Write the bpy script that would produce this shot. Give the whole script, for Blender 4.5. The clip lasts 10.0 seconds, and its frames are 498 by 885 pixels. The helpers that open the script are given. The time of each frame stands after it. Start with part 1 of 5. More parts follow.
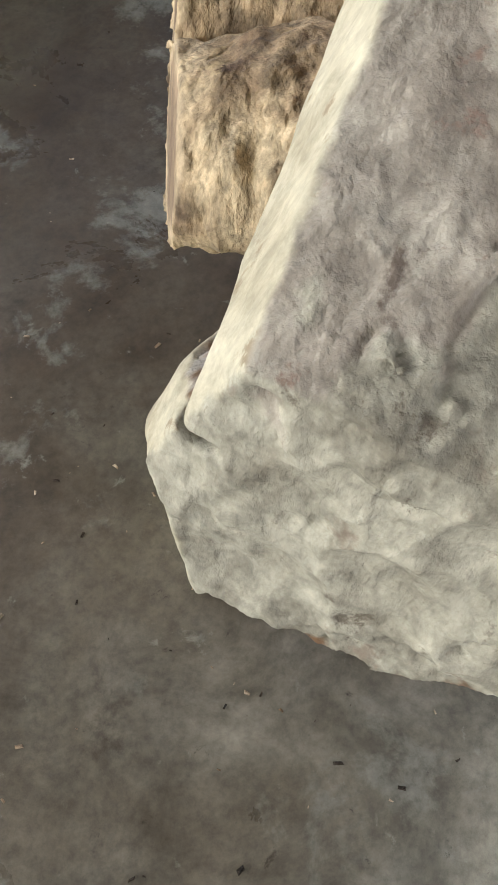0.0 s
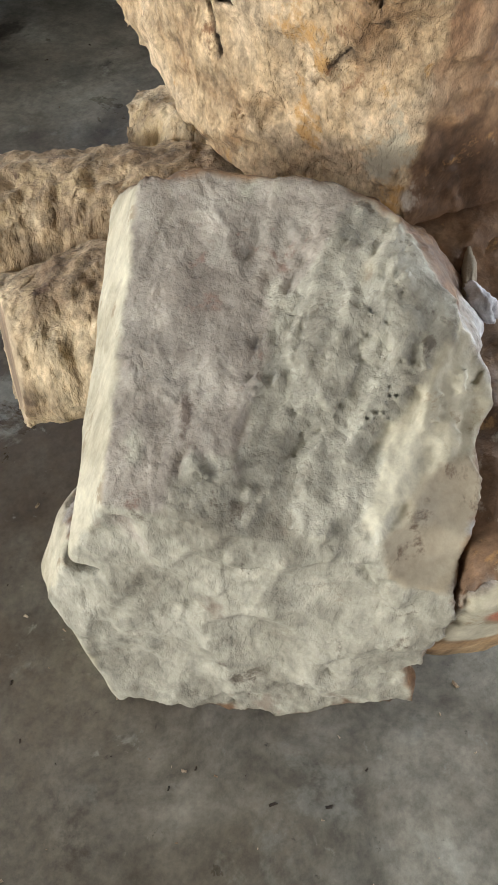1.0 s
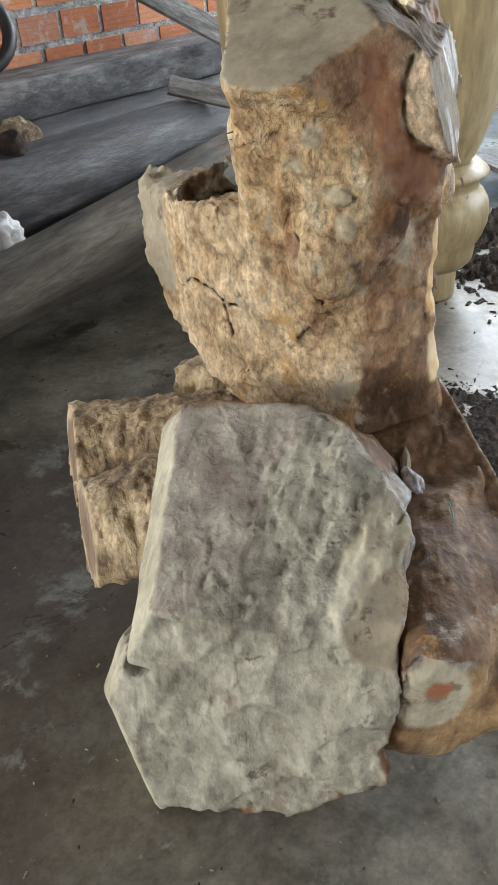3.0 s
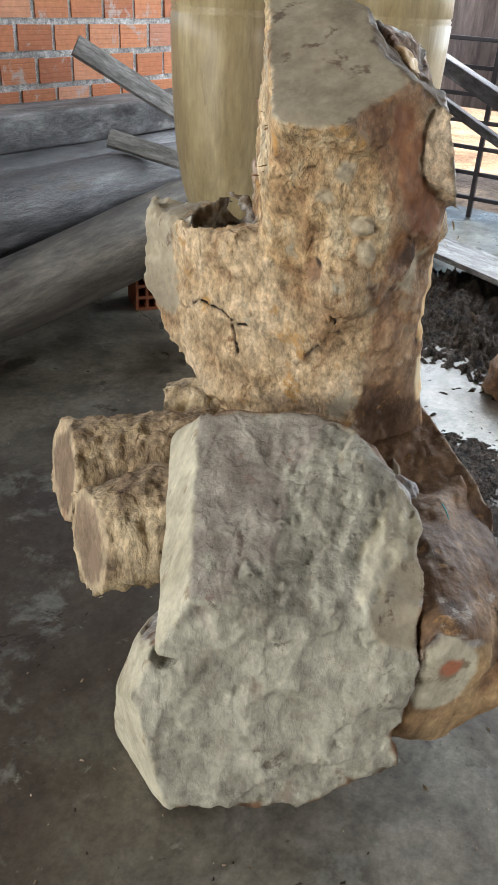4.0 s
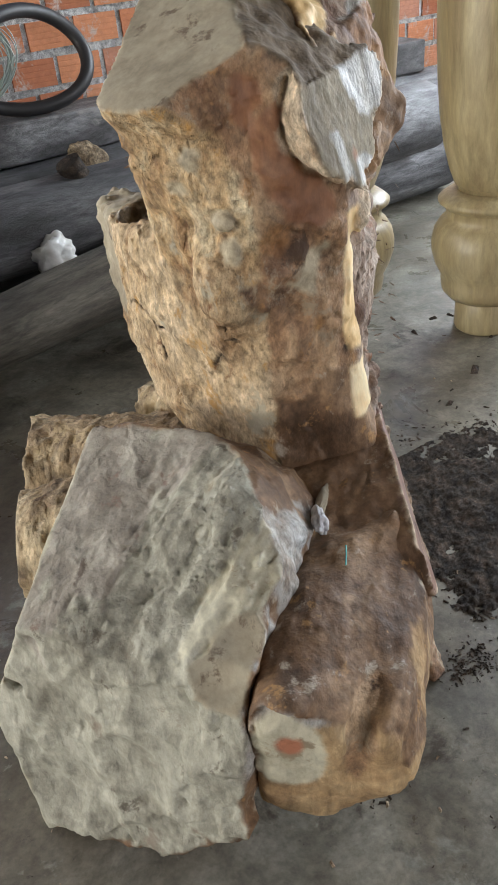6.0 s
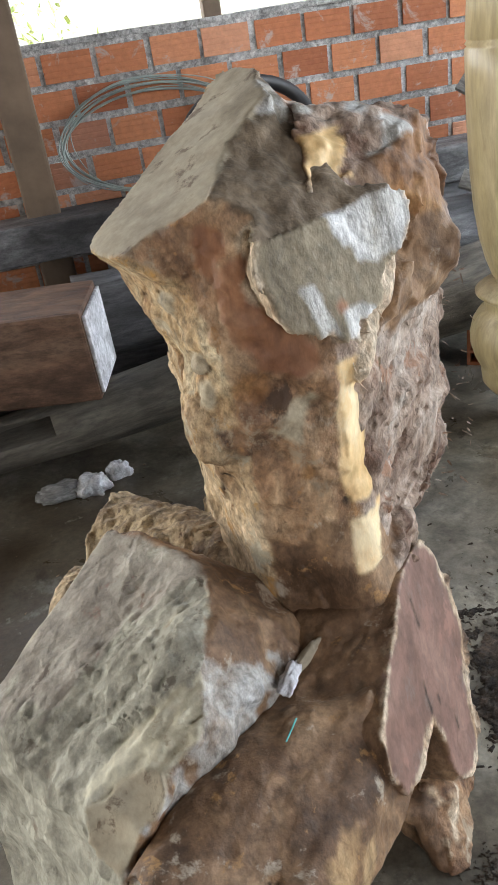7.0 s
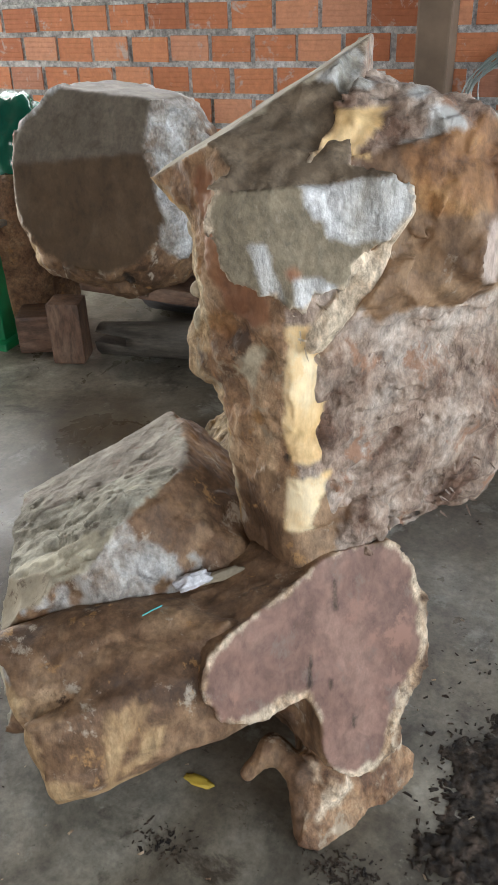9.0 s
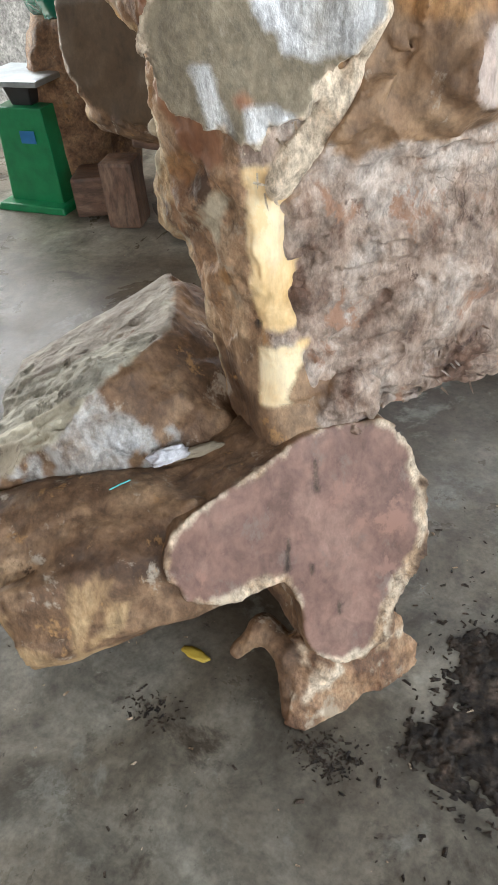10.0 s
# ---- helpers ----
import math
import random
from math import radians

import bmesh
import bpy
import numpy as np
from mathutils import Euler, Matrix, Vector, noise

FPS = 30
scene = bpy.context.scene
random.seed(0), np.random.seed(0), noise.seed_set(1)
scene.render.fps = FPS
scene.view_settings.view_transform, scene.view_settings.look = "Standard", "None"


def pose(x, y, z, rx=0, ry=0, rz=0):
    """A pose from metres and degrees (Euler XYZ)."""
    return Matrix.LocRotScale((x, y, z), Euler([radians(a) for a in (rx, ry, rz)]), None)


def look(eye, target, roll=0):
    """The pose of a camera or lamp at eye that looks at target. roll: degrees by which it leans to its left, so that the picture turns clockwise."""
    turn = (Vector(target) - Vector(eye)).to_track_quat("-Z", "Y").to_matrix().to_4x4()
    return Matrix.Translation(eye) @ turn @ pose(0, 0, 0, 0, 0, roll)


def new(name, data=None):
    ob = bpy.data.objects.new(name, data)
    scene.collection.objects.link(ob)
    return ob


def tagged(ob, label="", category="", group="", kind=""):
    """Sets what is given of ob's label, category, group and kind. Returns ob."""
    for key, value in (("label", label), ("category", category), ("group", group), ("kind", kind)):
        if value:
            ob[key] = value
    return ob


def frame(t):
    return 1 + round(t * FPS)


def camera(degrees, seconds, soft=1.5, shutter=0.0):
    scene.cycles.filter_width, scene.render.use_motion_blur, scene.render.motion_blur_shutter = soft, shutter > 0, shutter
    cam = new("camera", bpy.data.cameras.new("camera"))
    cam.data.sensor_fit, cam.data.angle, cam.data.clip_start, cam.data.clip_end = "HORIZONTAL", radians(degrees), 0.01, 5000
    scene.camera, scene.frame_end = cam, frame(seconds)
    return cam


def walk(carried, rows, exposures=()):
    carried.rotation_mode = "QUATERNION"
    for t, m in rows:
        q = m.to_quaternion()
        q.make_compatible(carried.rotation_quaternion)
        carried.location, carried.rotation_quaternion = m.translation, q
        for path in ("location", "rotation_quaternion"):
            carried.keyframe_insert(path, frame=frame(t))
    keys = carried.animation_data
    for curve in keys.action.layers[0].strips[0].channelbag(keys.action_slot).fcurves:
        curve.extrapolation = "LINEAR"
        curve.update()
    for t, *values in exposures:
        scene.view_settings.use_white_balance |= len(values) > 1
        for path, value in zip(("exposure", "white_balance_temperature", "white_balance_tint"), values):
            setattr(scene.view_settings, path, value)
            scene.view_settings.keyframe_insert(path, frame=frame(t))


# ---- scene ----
cam = camera(35.4, 10.0)
PATH = [
    (0, (0.264, 0.234, 0.922), (0.761, 0.979, -0.866), 3.7),
    (0.5, (0.218, 0.185, 1.051), (0.921, 0.948, -0.659), 5.7),
    (1, (0.227, 0.115, 1.1), (1.094, 0.895, -0.525), 0.4),
    (1.5, (0.209, 0.059, 1.197), (1.181, 0.949, -0.308), -4.1),
    (2, (0.147, -0.061, 1.251), (1.157, 1.028, -0.088), -5.3),
    (2.5, (0.083, -0.171, 1.286), (1.103, 1.027, 0.051), -5.3),
    (2.7, (0.06, -0.188, 1.288), (1.116, 1.018, 0.091), -5.1),
    (3.8, (-0.237, -0.098, 1.262), (1.147, 0.902, 0.221), 2.1),
    (4, (-0.261, -0.081, 1.255), (1.158, 0.893, 0.236), 3.3),
    (4.5, (-0.267, -0.099, 1.23), (1.159, 0.867, 0.212), 1.7),
    (5, (-0.152, -0.171, 1.239), (1.153, 0.917, 0.184), -2.6),
    (5.5, (0.081, -0.337, 1.251), (1.212, 0.907, 0.167), -5.1),
    (5.7, (0.165, -0.371, 1.248), (1.216, 0.934, 0.156), -5.5),
    (6.8, (0.641, -0.442, 1.27), (1.032, 1.257, 0.29), -8.5),
    (7, (0.737, -0.459, 1.316), (1.019, 1.279, 0.366), -9.1),
    (7.5, (0.921, -0.376, 1.295), (0.946, 1.403, 0.382), -8.7),
    (8, (1.056, -0.285, 1.313), (0.738, 1.479, 0.427), -4.3),
    (8.5, (1.291, -0.39, 1.312), (0.637, 1.275, 0.417), -2.1),
    (9, (1.404, -0.497, 1.304), (0.629, 1.06, 0.316), -1.9),
    (9.5, (1.452, -0.523, 1.243), (0.599, 0.868, 0.086), -3.3),
    (10, (1.531, -0.325, 1.228), (0.593, 0.934, -0.01), -6.4),
]
EXPOSURES = [(0, 2.2), (0.5, 2.15), (1.0, 2.1), (1.5, 2.0), (2.5, 1.8), (4.5, 1.65), (7.0, 1.85), (8.5, 1.68), (9.5, 1.9), (10, 1.95)]
walk(cam, [(t, look(eye, target, roll)) for t, eye, target, roll in PATH], EXPOSURES)
# ---- light ----
world = bpy.data.worlds.new("world")
scene.world = world
world.use_nodes = True
wn = world.node_tree
sky = wn.nodes.new("ShaderNodeTexSky")
sky.sky_type, sky.sun_disc = "NISHITA", False
sky.sun_elevation, sky.sun_rotation = radians(55), radians(215)
wn.links.new(sky.outputs["Color"], wn.nodes["Background"].inputs["Color"])
wn.nodes["Background"].inputs["Strength"].default_value = 0.11
sun = new("sun", bpy.data.lights.new("sun", "SUN"))
sun.data.energy, sun.data.angle, sun.data.color = 5.0, radians(0.5), (1.0, 0.95, 0.86)
sun.matrix_world = look((math.sin(radians(215)) * 6, math.cos(radians(215)) * 6, 8.6), (0, 0, 0))


def area_lamp(name, eye, target, wide, high, power, colour=(0.86, 0.93, 1.0)):
    """A rectangular lamp: the sky's light in an opening of the shed, and the added fills."""
    lamp = new(name, bpy.data.lights.new(name, "AREA"))
    lamp.data.shape, lamp.data.size, lamp.data.size_y = "RECTANGLE", wide, high
    lamp.data.energy, lamp.data.color = power, colour
    lamp.matrix_world = look(eye, target)
    return lamp


area_lamp("window_light", (-0.9, 3.3, 1.82), (0.4, 0.0, 0.6), 4.6, 0.85, 32, (1.0, 0.98, 0.94))
area_lamp("left_opening_light", (-4.75, 1.7, 1.05), (0.6, 0.6, 0.8), 2.4, 1.3, 66, (1.0, 0.97, 0.9))
# Added fill from the south; the wall behind it has no opening.
area_lamp("added_front_fill", (1.6, -5.0, 2.0), (1.0, 0.3, 0.2), 2.6, 1.8, 44, (0.99, 0.98, 1.0))
area_lamp("gate_light", (4.85, -0.25, 1.75), (1.4, 1.5, 0.4), 2.9, 1.9, 36, (0.86, 0.93, 1.0))
# Added lamp in an assumed gap above the east wall, for sheen on the floor.
area_lamp("added_high_fill", (4.9, 2.1, 1.98), (2.0, 1.8, 0.3), 2.1, 0.95, 44, (0.86, 0.93, 1.0))


# ---- materials ----
def nodes_of(name, rough=0.6, metal=0.0):
    m = bpy.data.materials.new(name)
    m.use_nodes = True
    t = m.node_tree
    b = t.nodes["Principled BSDF"]
    b.inputs["Roughness"].default_value, b.inputs["Metallic"].default_value = rough, metal
    return m, t, b


def ramp_of(t, source, stops):
    r = t.nodes.new("ShaderNodeValToRGB")
    e = r.color_ramp.elements
    while len(e) < len(stops):
        e.new(0.5)
    for el, (at, colour) in zip(e, stops):
        el.position, el.color = at, (*colour, 1)
    t.links.new(source, r.inputs["Fac"])
    return r.outputs["Color"]


def noise_of(t, coords, scale, detail=6.0, rough=0.6, distort=0.0):
    n = t.nodes.new("ShaderNodeTexNoise")
    n.inputs["Scale"].default_value, n.inputs["Detail"].default_value = scale, detail
    n.inputs["Roughness"].default_value, n.inputs["Distortion"].default_value = rough, distort
    t.links.new(coords, n.inputs["Vector"])
    return n.outputs["Fac"]


def coords_of(t, stretch=(1, 1, 1), turn=(0, 0, 0)):
    c, m = t.nodes.new("ShaderNodeTexCoord"), t.nodes.new("ShaderNodeMapping")
    m.inputs["Scale"].default_value = stretch
    m.inputs["Rotation"].default_value = [radians(a) for a in turn]
    t.links.new(c.outputs["Object"], m.inputs["Vector"])
    return m.outputs["Vector"]


def mix_of(t, fac, a, b, kind="MIX"):
    m = t.nodes.new("ShaderNodeMix")
    m.data_type, m.blend_type = "RGBA", kind
    if isinstance(fac, float):
        m.inputs[0].default_value = fac
    else:
        t.links.new(fac, m.inputs[0])
    for value, slot in ((a, m.inputs[6]), (b, m.inputs[7])):
        if isinstance(value, tuple):
            slot.default_value = (*value, 1)
        else:
            t.links.new(value, slot)
    return m.outputs[2]


def bump_of(t, b, height, strength, distance):
    n = t.nodes.new("ShaderNodeBump")
    n.inputs["Strength"].default_value, n.inputs["Distance"].default_value = strength, distance
    t.links.new(height, n.inputs["Height"])
    prior = b.inputs["Normal"].links
    if prior:
        t.links.new(prior[0].from_socket, n.inputs["Normal"])
    t.links.new(n.outputs["Normal"], b.inputs["Normal"])


GREY = lambda v: (v, v, v)
TONES = {}


def surface(name, stops, scale=8.0, stretch=(1, 1, 1), turn=(0, 0, 0), rough=0.7, fine=60.0, fine_mix=0.5, bump=0.5, deep=0.004,
            spots=None, distort=0.3, middle=0.5, cracks=0.0, crack_size=14.0, fibre=0.0):
    """A natural surface: broad mottling, middling blotches, fine grain, spots, cracks and relief."""
    m, t, b = nodes_of(name, rough)
    own_spots = [spot for spot, edge, size in spots or ()]
    middle_tone = stops[len(stops) // 2][1]
    TONES[name] = (stops[0][1], middle_tone, stops[-1][1], *(own_spots + [middle_tone] * 3)[:3], (min(bump * deep * 160, 1.0), rough, fine_mix), (cracks, middle, fibre))
    c = coords_of(t, stretch, turn)
    broad = noise_of(t, c, scale, 8.0, 0.62, distort)
    colour = ramp_of(t, broad, [(0.5 + (at - 0.5) * 0.62, tint) for at, tint in stops])
    blotch = noise_of(t, coords_of(t, stretch, (31, 17, 5)), scale * 3.3, 7.0, 0.68, 0.6)
    colour = mix_of(t, middle, colour, ramp_of(t, blotch, [(0.37, GREY(0.3)), (0.5, GREY(1.0)), (0.64, GREY(1.55))]), "MULTIPLY")
    grain = noise_of(t, c, fine, 6.0, 0.75)
    colour = mix_of(t, fine_mix, colour, ramp_of(t, grain, [(0.36, GREY(0.15)), (0.5, GREY(1.0)), (0.64, GREY(1.7))]), "MULTIPLY")
    for n, (spot, edge, size) in enumerate(spots or ()):
        where = noise_of(t, coords_of(t, stretch, (13 * n + 5, 40 * n, 7)), size, 6.0, 0.68, 0.15)
        colour = mix_of(t, ramp_of(t, where, [(0.5 + (edge - 0.5) * 0.72, GREY(0)), (0.5 + (edge - 0.5) * 0.72 + 0.08, GREY(0.9))]), colour, spot)
    if cracks:
        v = t.nodes.new("ShaderNodeTexVoronoi")
        v.feature = "DISTANCE_TO_EDGE"
        v.inputs["Scale"].default_value = crack_size
        bend = t.nodes.new("ShaderNodeMix")
        bend.data_type, bend.blend_type = "RGBA", "LINEAR_LIGHT"
        bend.inputs[0].default_value = 0.08
        t.links.new(c, bend.inputs[6])
        wander = t.nodes.new("ShaderNodeTexNoise")
        wander.inputs["Scale"].default_value, wander.inputs["Detail"].default_value = crack_size * 1.3, 5.0
        t.links.new(c, wander.inputs["Vector"])
        t.links.new(wander.outputs["Color"], bend.inputs[7])
        t.links.new(bend.outputs[2], v.inputs["Vector"])
        line = ramp_of(t, v.outputs["Distance"], [(0.0, GREY(1)), (0.035, GREY(0))])
        some = ramp_of(t, noise_of(t, coords_of(t, (1, 1, 1), (3, 8, 50)), crack_size * 0.45, 3.0), [(0.5, GREY(0)), (0.6, GREY(cracks))])
        both = mix_of(t, 1.0, line, some, "MULTIPLY")
        colour = mix_of(t, both, colour, (0.03, 0.02, 0.013))
        bump_of(t, b, ramp_of(t, both, [(0.0, GREY(1)), (1.0, GREY(0))]), 1.0, 0.006)
    t.links.new(colour, b.inputs["Base Color"])
    t.links.new(ramp_of(t, grain, [(0.3, GREY(max(rough - 0.12, 0.05))), (0.7, GREY(min(rough + 0.1, 1)))]), b.inputs["Roughness"])
    bump_of(t, b, broad, bump, deep * 3)
    bump_of(t, b, blotch, bump, deep * 4)
    bump_of(t, b, grain, bump, deep * 1.6)
    return m


pale_wood = surface("pale_hewn_wood", [(0.28, (0.2, 0.185, 0.145)), (0.46, (0.295, 0.28, 0.225)), (0.62, (0.355, 0.34, 0.275)), (0.78, (0.45, 0.435, 0.355))], 7, (1, 1, 0.6), rough=0.8, fine=75,
                    fine_mix=0.25, bump=0.8, deep=0.005, middle=0.35, cracks=0.04, crack_size=6, spots=[((0.43, 0.415, 0.34), 0.6, 13), ((0.12, 0.1, 0.075), 0.71, 26), ((0.25, 0.205, 0.16), 0.67, 8)], fibre=0.5)
mauve_wood = surface("mauve_grey_hewn_wood", [(0.3, (0.235, 0.205, 0.17)), (0.5, (0.315, 0.283, 0.238)), (0.72, (0.39, 0.36, 0.305))], 8, (1, 1, 0.6), rough=0.8, fine=75,
                     fine_mix=0.25, bump=0.7, deep=0.005, middle=0.32, cracks=0.02, crack_size=8, spots=[((0.37, 0.345, 0.29), 0.62, 12), ((0.24, 0.165, 0.13), 0.7, 11), ((0.13, 0.1, 0.08), 0.7, 24)], fibre=0.8)
cream_wood = surface("cream_hewn_wood", [(0.3, (0.36, 0.325, 0.235)), (0.55, (0.48, 0.445, 0.335)), (0.75, (0.55, 0.52, 0.4))], 10, rough=0.75, fine=60, fine_mix=0.2, bump=0.4,
                     deep=0.003, middle=0.25, spots=[((0.26, 0.2, 0.13), 0.7, 24)], fibre=0.6)
bark_tan = surface("tan_inner_bark", [(0.25, (0.25, 0.155, 0.08)), (0.42, (0.37, 0.255, 0.145)), (0.6, (0.44, 0.325, 0.195)), (0.8, (0.54, 0.42, 0.28))], 8, rough=0.85, fine=85,
                   fine_mix=0.5, bump=1.0, deep=0.0055, cracks=0.12, crack_size=8, middle=0.45, spots=[((0.44, 0.25, 0.085), 0.64, 12), ((0.17, 0.08, 0.035), 0.68, 18), ((0.4, 0.36, 0.27), 0.67, 13)])
bark_mixed = surface("orange_and_grey_flaking_bark", [(0.25, (0.19, 0.1, 0.045)), (0.42, (0.31, 0.195, 0.1)), (0.55, (0.42, 0.29, 0.155)), (0.7, (0.46, 0.36, 0.225)), (0.85, (0.52, 0.44, 0.3))], 12, rough=0.85, fine=80,
                     fine_mix=0.55, bump=1.0, deep=0.006, cracks=0.15, crack_size=14, middle=0.5, spots=[((0.5, 0.27, 0.075), 0.61, 14), ((0.13, 0.06, 0.027), 0.62, 20), ((0.38, 0.34, 0.26), 0.63, 11)])
dusty_blue = surface("torn_blue_grey_wood", [(0.25, (0.2, 0.15, 0.11)), (0.45, (0.36, 0.34, 0.31)), (0.7, (0.52, 0.53, 0.53))], 16, (1, 1, 0.4), rough=0.75, fine=60, fine_mix=0.4, bump=0.8, deep=0.004)
olive_sawn = surface("olive_grey_cut_wood", [(0.3, (0.125, 0.1, 0.063)), (0.55, (0.18, 0.148, 0.096)), (0.75, (0.24, 0.203, 0.138))], 8, rough=0.75, fine=80, fine_mix=0.25, bump=0.5, deep=0.004, middle=0.35, spots=[((0.28, 0.245, 0.18), 0.66, 12)])
stone_grey = surface("pale_embedded_stone", [(0.3, (0.27, 0.22, 0.14)), (0.7, (0.4, 0.34, 0.24))], 14, rough=0.7, fine=60, fine_mix=0.3, bump=0.4, deep=0.003)
orange_wood = surface("orange_brown_smooth_wood", [(0.3, (0.13, 0.06, 0.025)), (0.5, (0.25, 0.125, 0.05)), (0.72, (0.38, 0.22, 0.09))], 7, rough=0.7, fine=50, fine_mix=0.35, bump=0.5, deep=0.003, middle=0.5)
bark_brown = surface("dark_red_brown_wood", [(0.28, (0.13, 0.066, 0.034)), (0.48, (0.235, 0.13, 0.07)), (0.62, (0.29, 0.17, 0.092)), (0.8, (0.42, 0.29, 0.175))], 8, rough=0.7, fine=65, fine_mix=0.5, bump=0.9,
                     deep=0.005, middle=0.45, spots=[((0.33, 0.26, 0.18), 0.66, 10), ((0.36, 0.19, 0.075), 0.63, 12), ((0.05, 0.025, 0.013), 0.67, 22)], fibre=0.2)
brown_smooth = surface("smooth_brown_wood", [(0.3, (0.085, 0.046, 0.024)), (0.5, (0.175, 0.102, 0.055)), (0.75, (0.29, 0.185, 0.105))], 6, rough=0.65, fine=50, fine_mix=0.4, bump=0.6,
                       deep=0.004, middle=0.45, spots=[((0.4, 0.34, 0.265), 0.64, 10), ((0.37, 0.21, 0.085), 0.66, 9)], fibre=0.4)
sawn_grey = surface("dusty_sawn_wood", [(0.3, (0.25, 0.21, 0.15)), (0.55, (0.36, 0.31, 0.225)), (0.75, (0.4, 0.355, 0.265))], 6, rough=0.8, fine=90, fine_mix=0.12, bump=0.25, middle=0.18,
                    deep=0.002, spots=[((0.13, 0.09, 0.06), 0.72, 7)])
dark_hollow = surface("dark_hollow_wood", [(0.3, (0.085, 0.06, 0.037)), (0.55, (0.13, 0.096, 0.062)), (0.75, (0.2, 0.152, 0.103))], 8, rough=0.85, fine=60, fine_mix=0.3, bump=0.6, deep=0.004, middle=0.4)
white_chip = surface("white_torn_wood", [(0.3, (0.26, 0.24, 0.2)), (0.55, (0.47, 0.47, 0.45)), (0.8, (0.64, 0.65, 0.65))], 22, (1, 1, 0.5), rough=0.75, fine=110, fine_mix=0.45, bump=1.0, deep=0.005, middle=0.5, fibre=0.5)
yellow_wood = surface("fresh_yellow_wood", [(0.3, (0.62, 0.4, 0.17)), (0.5, (0.8, 0.58, 0.3)), (0.72, (0.86, 0.72, 0.47))], 7, (1, 1, 0.35), rough=0.55, fine=45, fine_mix=0.12, bump=0.3, deep=0.003, middle=0.12, fibre=1.0)
tan_wood = surface("tan_split_wood", [(0.3, (0.22, 0.13, 0.065)), (0.5, (0.36, 0.235, 0.12)), (0.72, (0.5, 0.36, 0.2))], 8, rough=0.7, fine=60, fine_mix=0.35, bump=0.6, deep=0.004, middle=0.4, fibre=0.8)
red_wood = surface("red_sapwood", [(0.3, (0.16, 0.065, 0.032)), (0.5, (0.25, 0.115, 0.056)), (0.75, (0.35, 0.19, 0.1))], 9, (1, 1, 0.5), rough=0.65, fine=45, fine_mix=0.2, bump=0.4, deep=0.003, middle=0.25, fibre=0.8)
pink_wood = surface("pink_sawn_heartwood", [(0.28, (0.155, 0.088, 0.066)), (0.5, (0.212, 0.122, 0.094)), (0.72, (0.268, 0.163, 0.125))], 4, rough=0.6, fine=70, fine_mix=0.15, bump=0.3, deep=0.002, middle=0.3,
                    spots=[((0.2, 0.142, 0.117), 0.55, 3.5), ((0.26, 0.145, 0.112), 0.62, 5), ((0.29, 0.16, 0.12), 0.75, 24)])
pale_pink = surface("pale_pink_sawn_wood", [(0.3, (0.38, 0.28, 0.23)), (0.7, (0.48, 0.39, 0.33))], 6, rough=0.6, fine=60, fine_mix=0.2, bump=0.2, deep=0.002)
grey_bark = surface("grey_pink_fibrous_bark", [(0.22, (0.13, 0.075, 0.05)), (0.42, (0.24, 0.165, 0.12)), (0.62, (0.33, 0.25, 0.195)), (0.82, (0.45, 0.385, 0.33))], 9, (1, 1, 1.7), (20, 10, 0),
                    rough=0.85, fine=60, fine_mix=0.5, bump=1.0, deep=0.005, cracks=0.2, crack_size=16, middle=0.5, spots=[((0.29, 0.16, 0.1), 0.63, 16), ((0.07, 0.04, 0.03), 0.66, 28)], fibre=0.35)
log_bark = surface("rough_log_bark", [(0.25, (0.15, 0.1, 0.06)), (0.48, (0.33, 0.245, 0.15)), (0.75, (0.5, 0.4, 0.26))], 14, (1.5, 0.9, 1.5), (0, 0, 40), rough=0.85, fine=60, fine_mix=0.6,
                   bump=1.0, deep=0.006, middle=0.6, spots=[((0.46, 0.35, 0.2), 0.6, 9), ((0.08, 0.045, 0.025), 0.66, 20)], fibre=0.75)
log_end = surface("cream_sawn_log_end", [(0.3, (0.32, 0.235, 0.14)), (0.7, (0.46, 0.36, 0.235))], 6, rough=0.65, fine=60, fine_mix=0.25, bump=0.2, deep=0.002, spots=[((0.33, 0.17, 0.1), 0.55, 5)])
rim_bark = surface("cream_brown_rim", [(0.3, (0.3, 0.2, 0.12)), (0.7, (0.55, 0.45, 0.33))], 16, rough=0.8, fine=70, fine_mix=0.6, bump=0.8, deep=0.004)
heart_red = surface("red_heart_spot", [(0.3, (0.3, 0.11, 0.06)), (0.7, (0.4, 0.16, 0.09))], 12, rough=0.6, fine=60, fine_mix=0.2, bump=0.2, deep=0.002)
grey_log = surface("weathered_grey_log", [(0.28, (0.035, 0.034, 0.037)), (0.5, (0.085, 0.085, 0.09)), (0.75, (0.18, 0.18, 0.187))], 4, (0.35, 1.6, 1.6), rough=0.6, fine=40, fine_mix=0.5, bump=0.5,
                   deep=0.004, middle=0.6, spots=[((0.28, 0.275, 0.27), 0.72, 4), ((0.012, 0.011, 0.01), 0.66, 6), ((0.075, 0.052, 0.034), 0.64, 3)])
dark_beam_wood = surface("dark_weathered_beam", [(0.28, (0.035, 0.033, 0.034)), (0.5, (0.085, 0.083, 0.085)), (0.75, (0.19, 0.19, 0.195))], 6, (0.4, 1, 1), rough=0.7, fine=40, fine_mix=0.5, bump=0.5,
                         deep=0.004, spots=[((0.26, 0.25, 0.24), 0.63, 9)])
brown_timber = surface("brown_squared_timber", [(0.28, (0.08, 0.045, 0.03)), (0.5, (0.15, 0.085, 0.055)), (0.75, (0.2, 0.13, 0.09))], 4, (0.5, 1.5, 1.5), rough=0.6, fine=40, fine_mix=0.4, bump=0.3, deep=0.003)
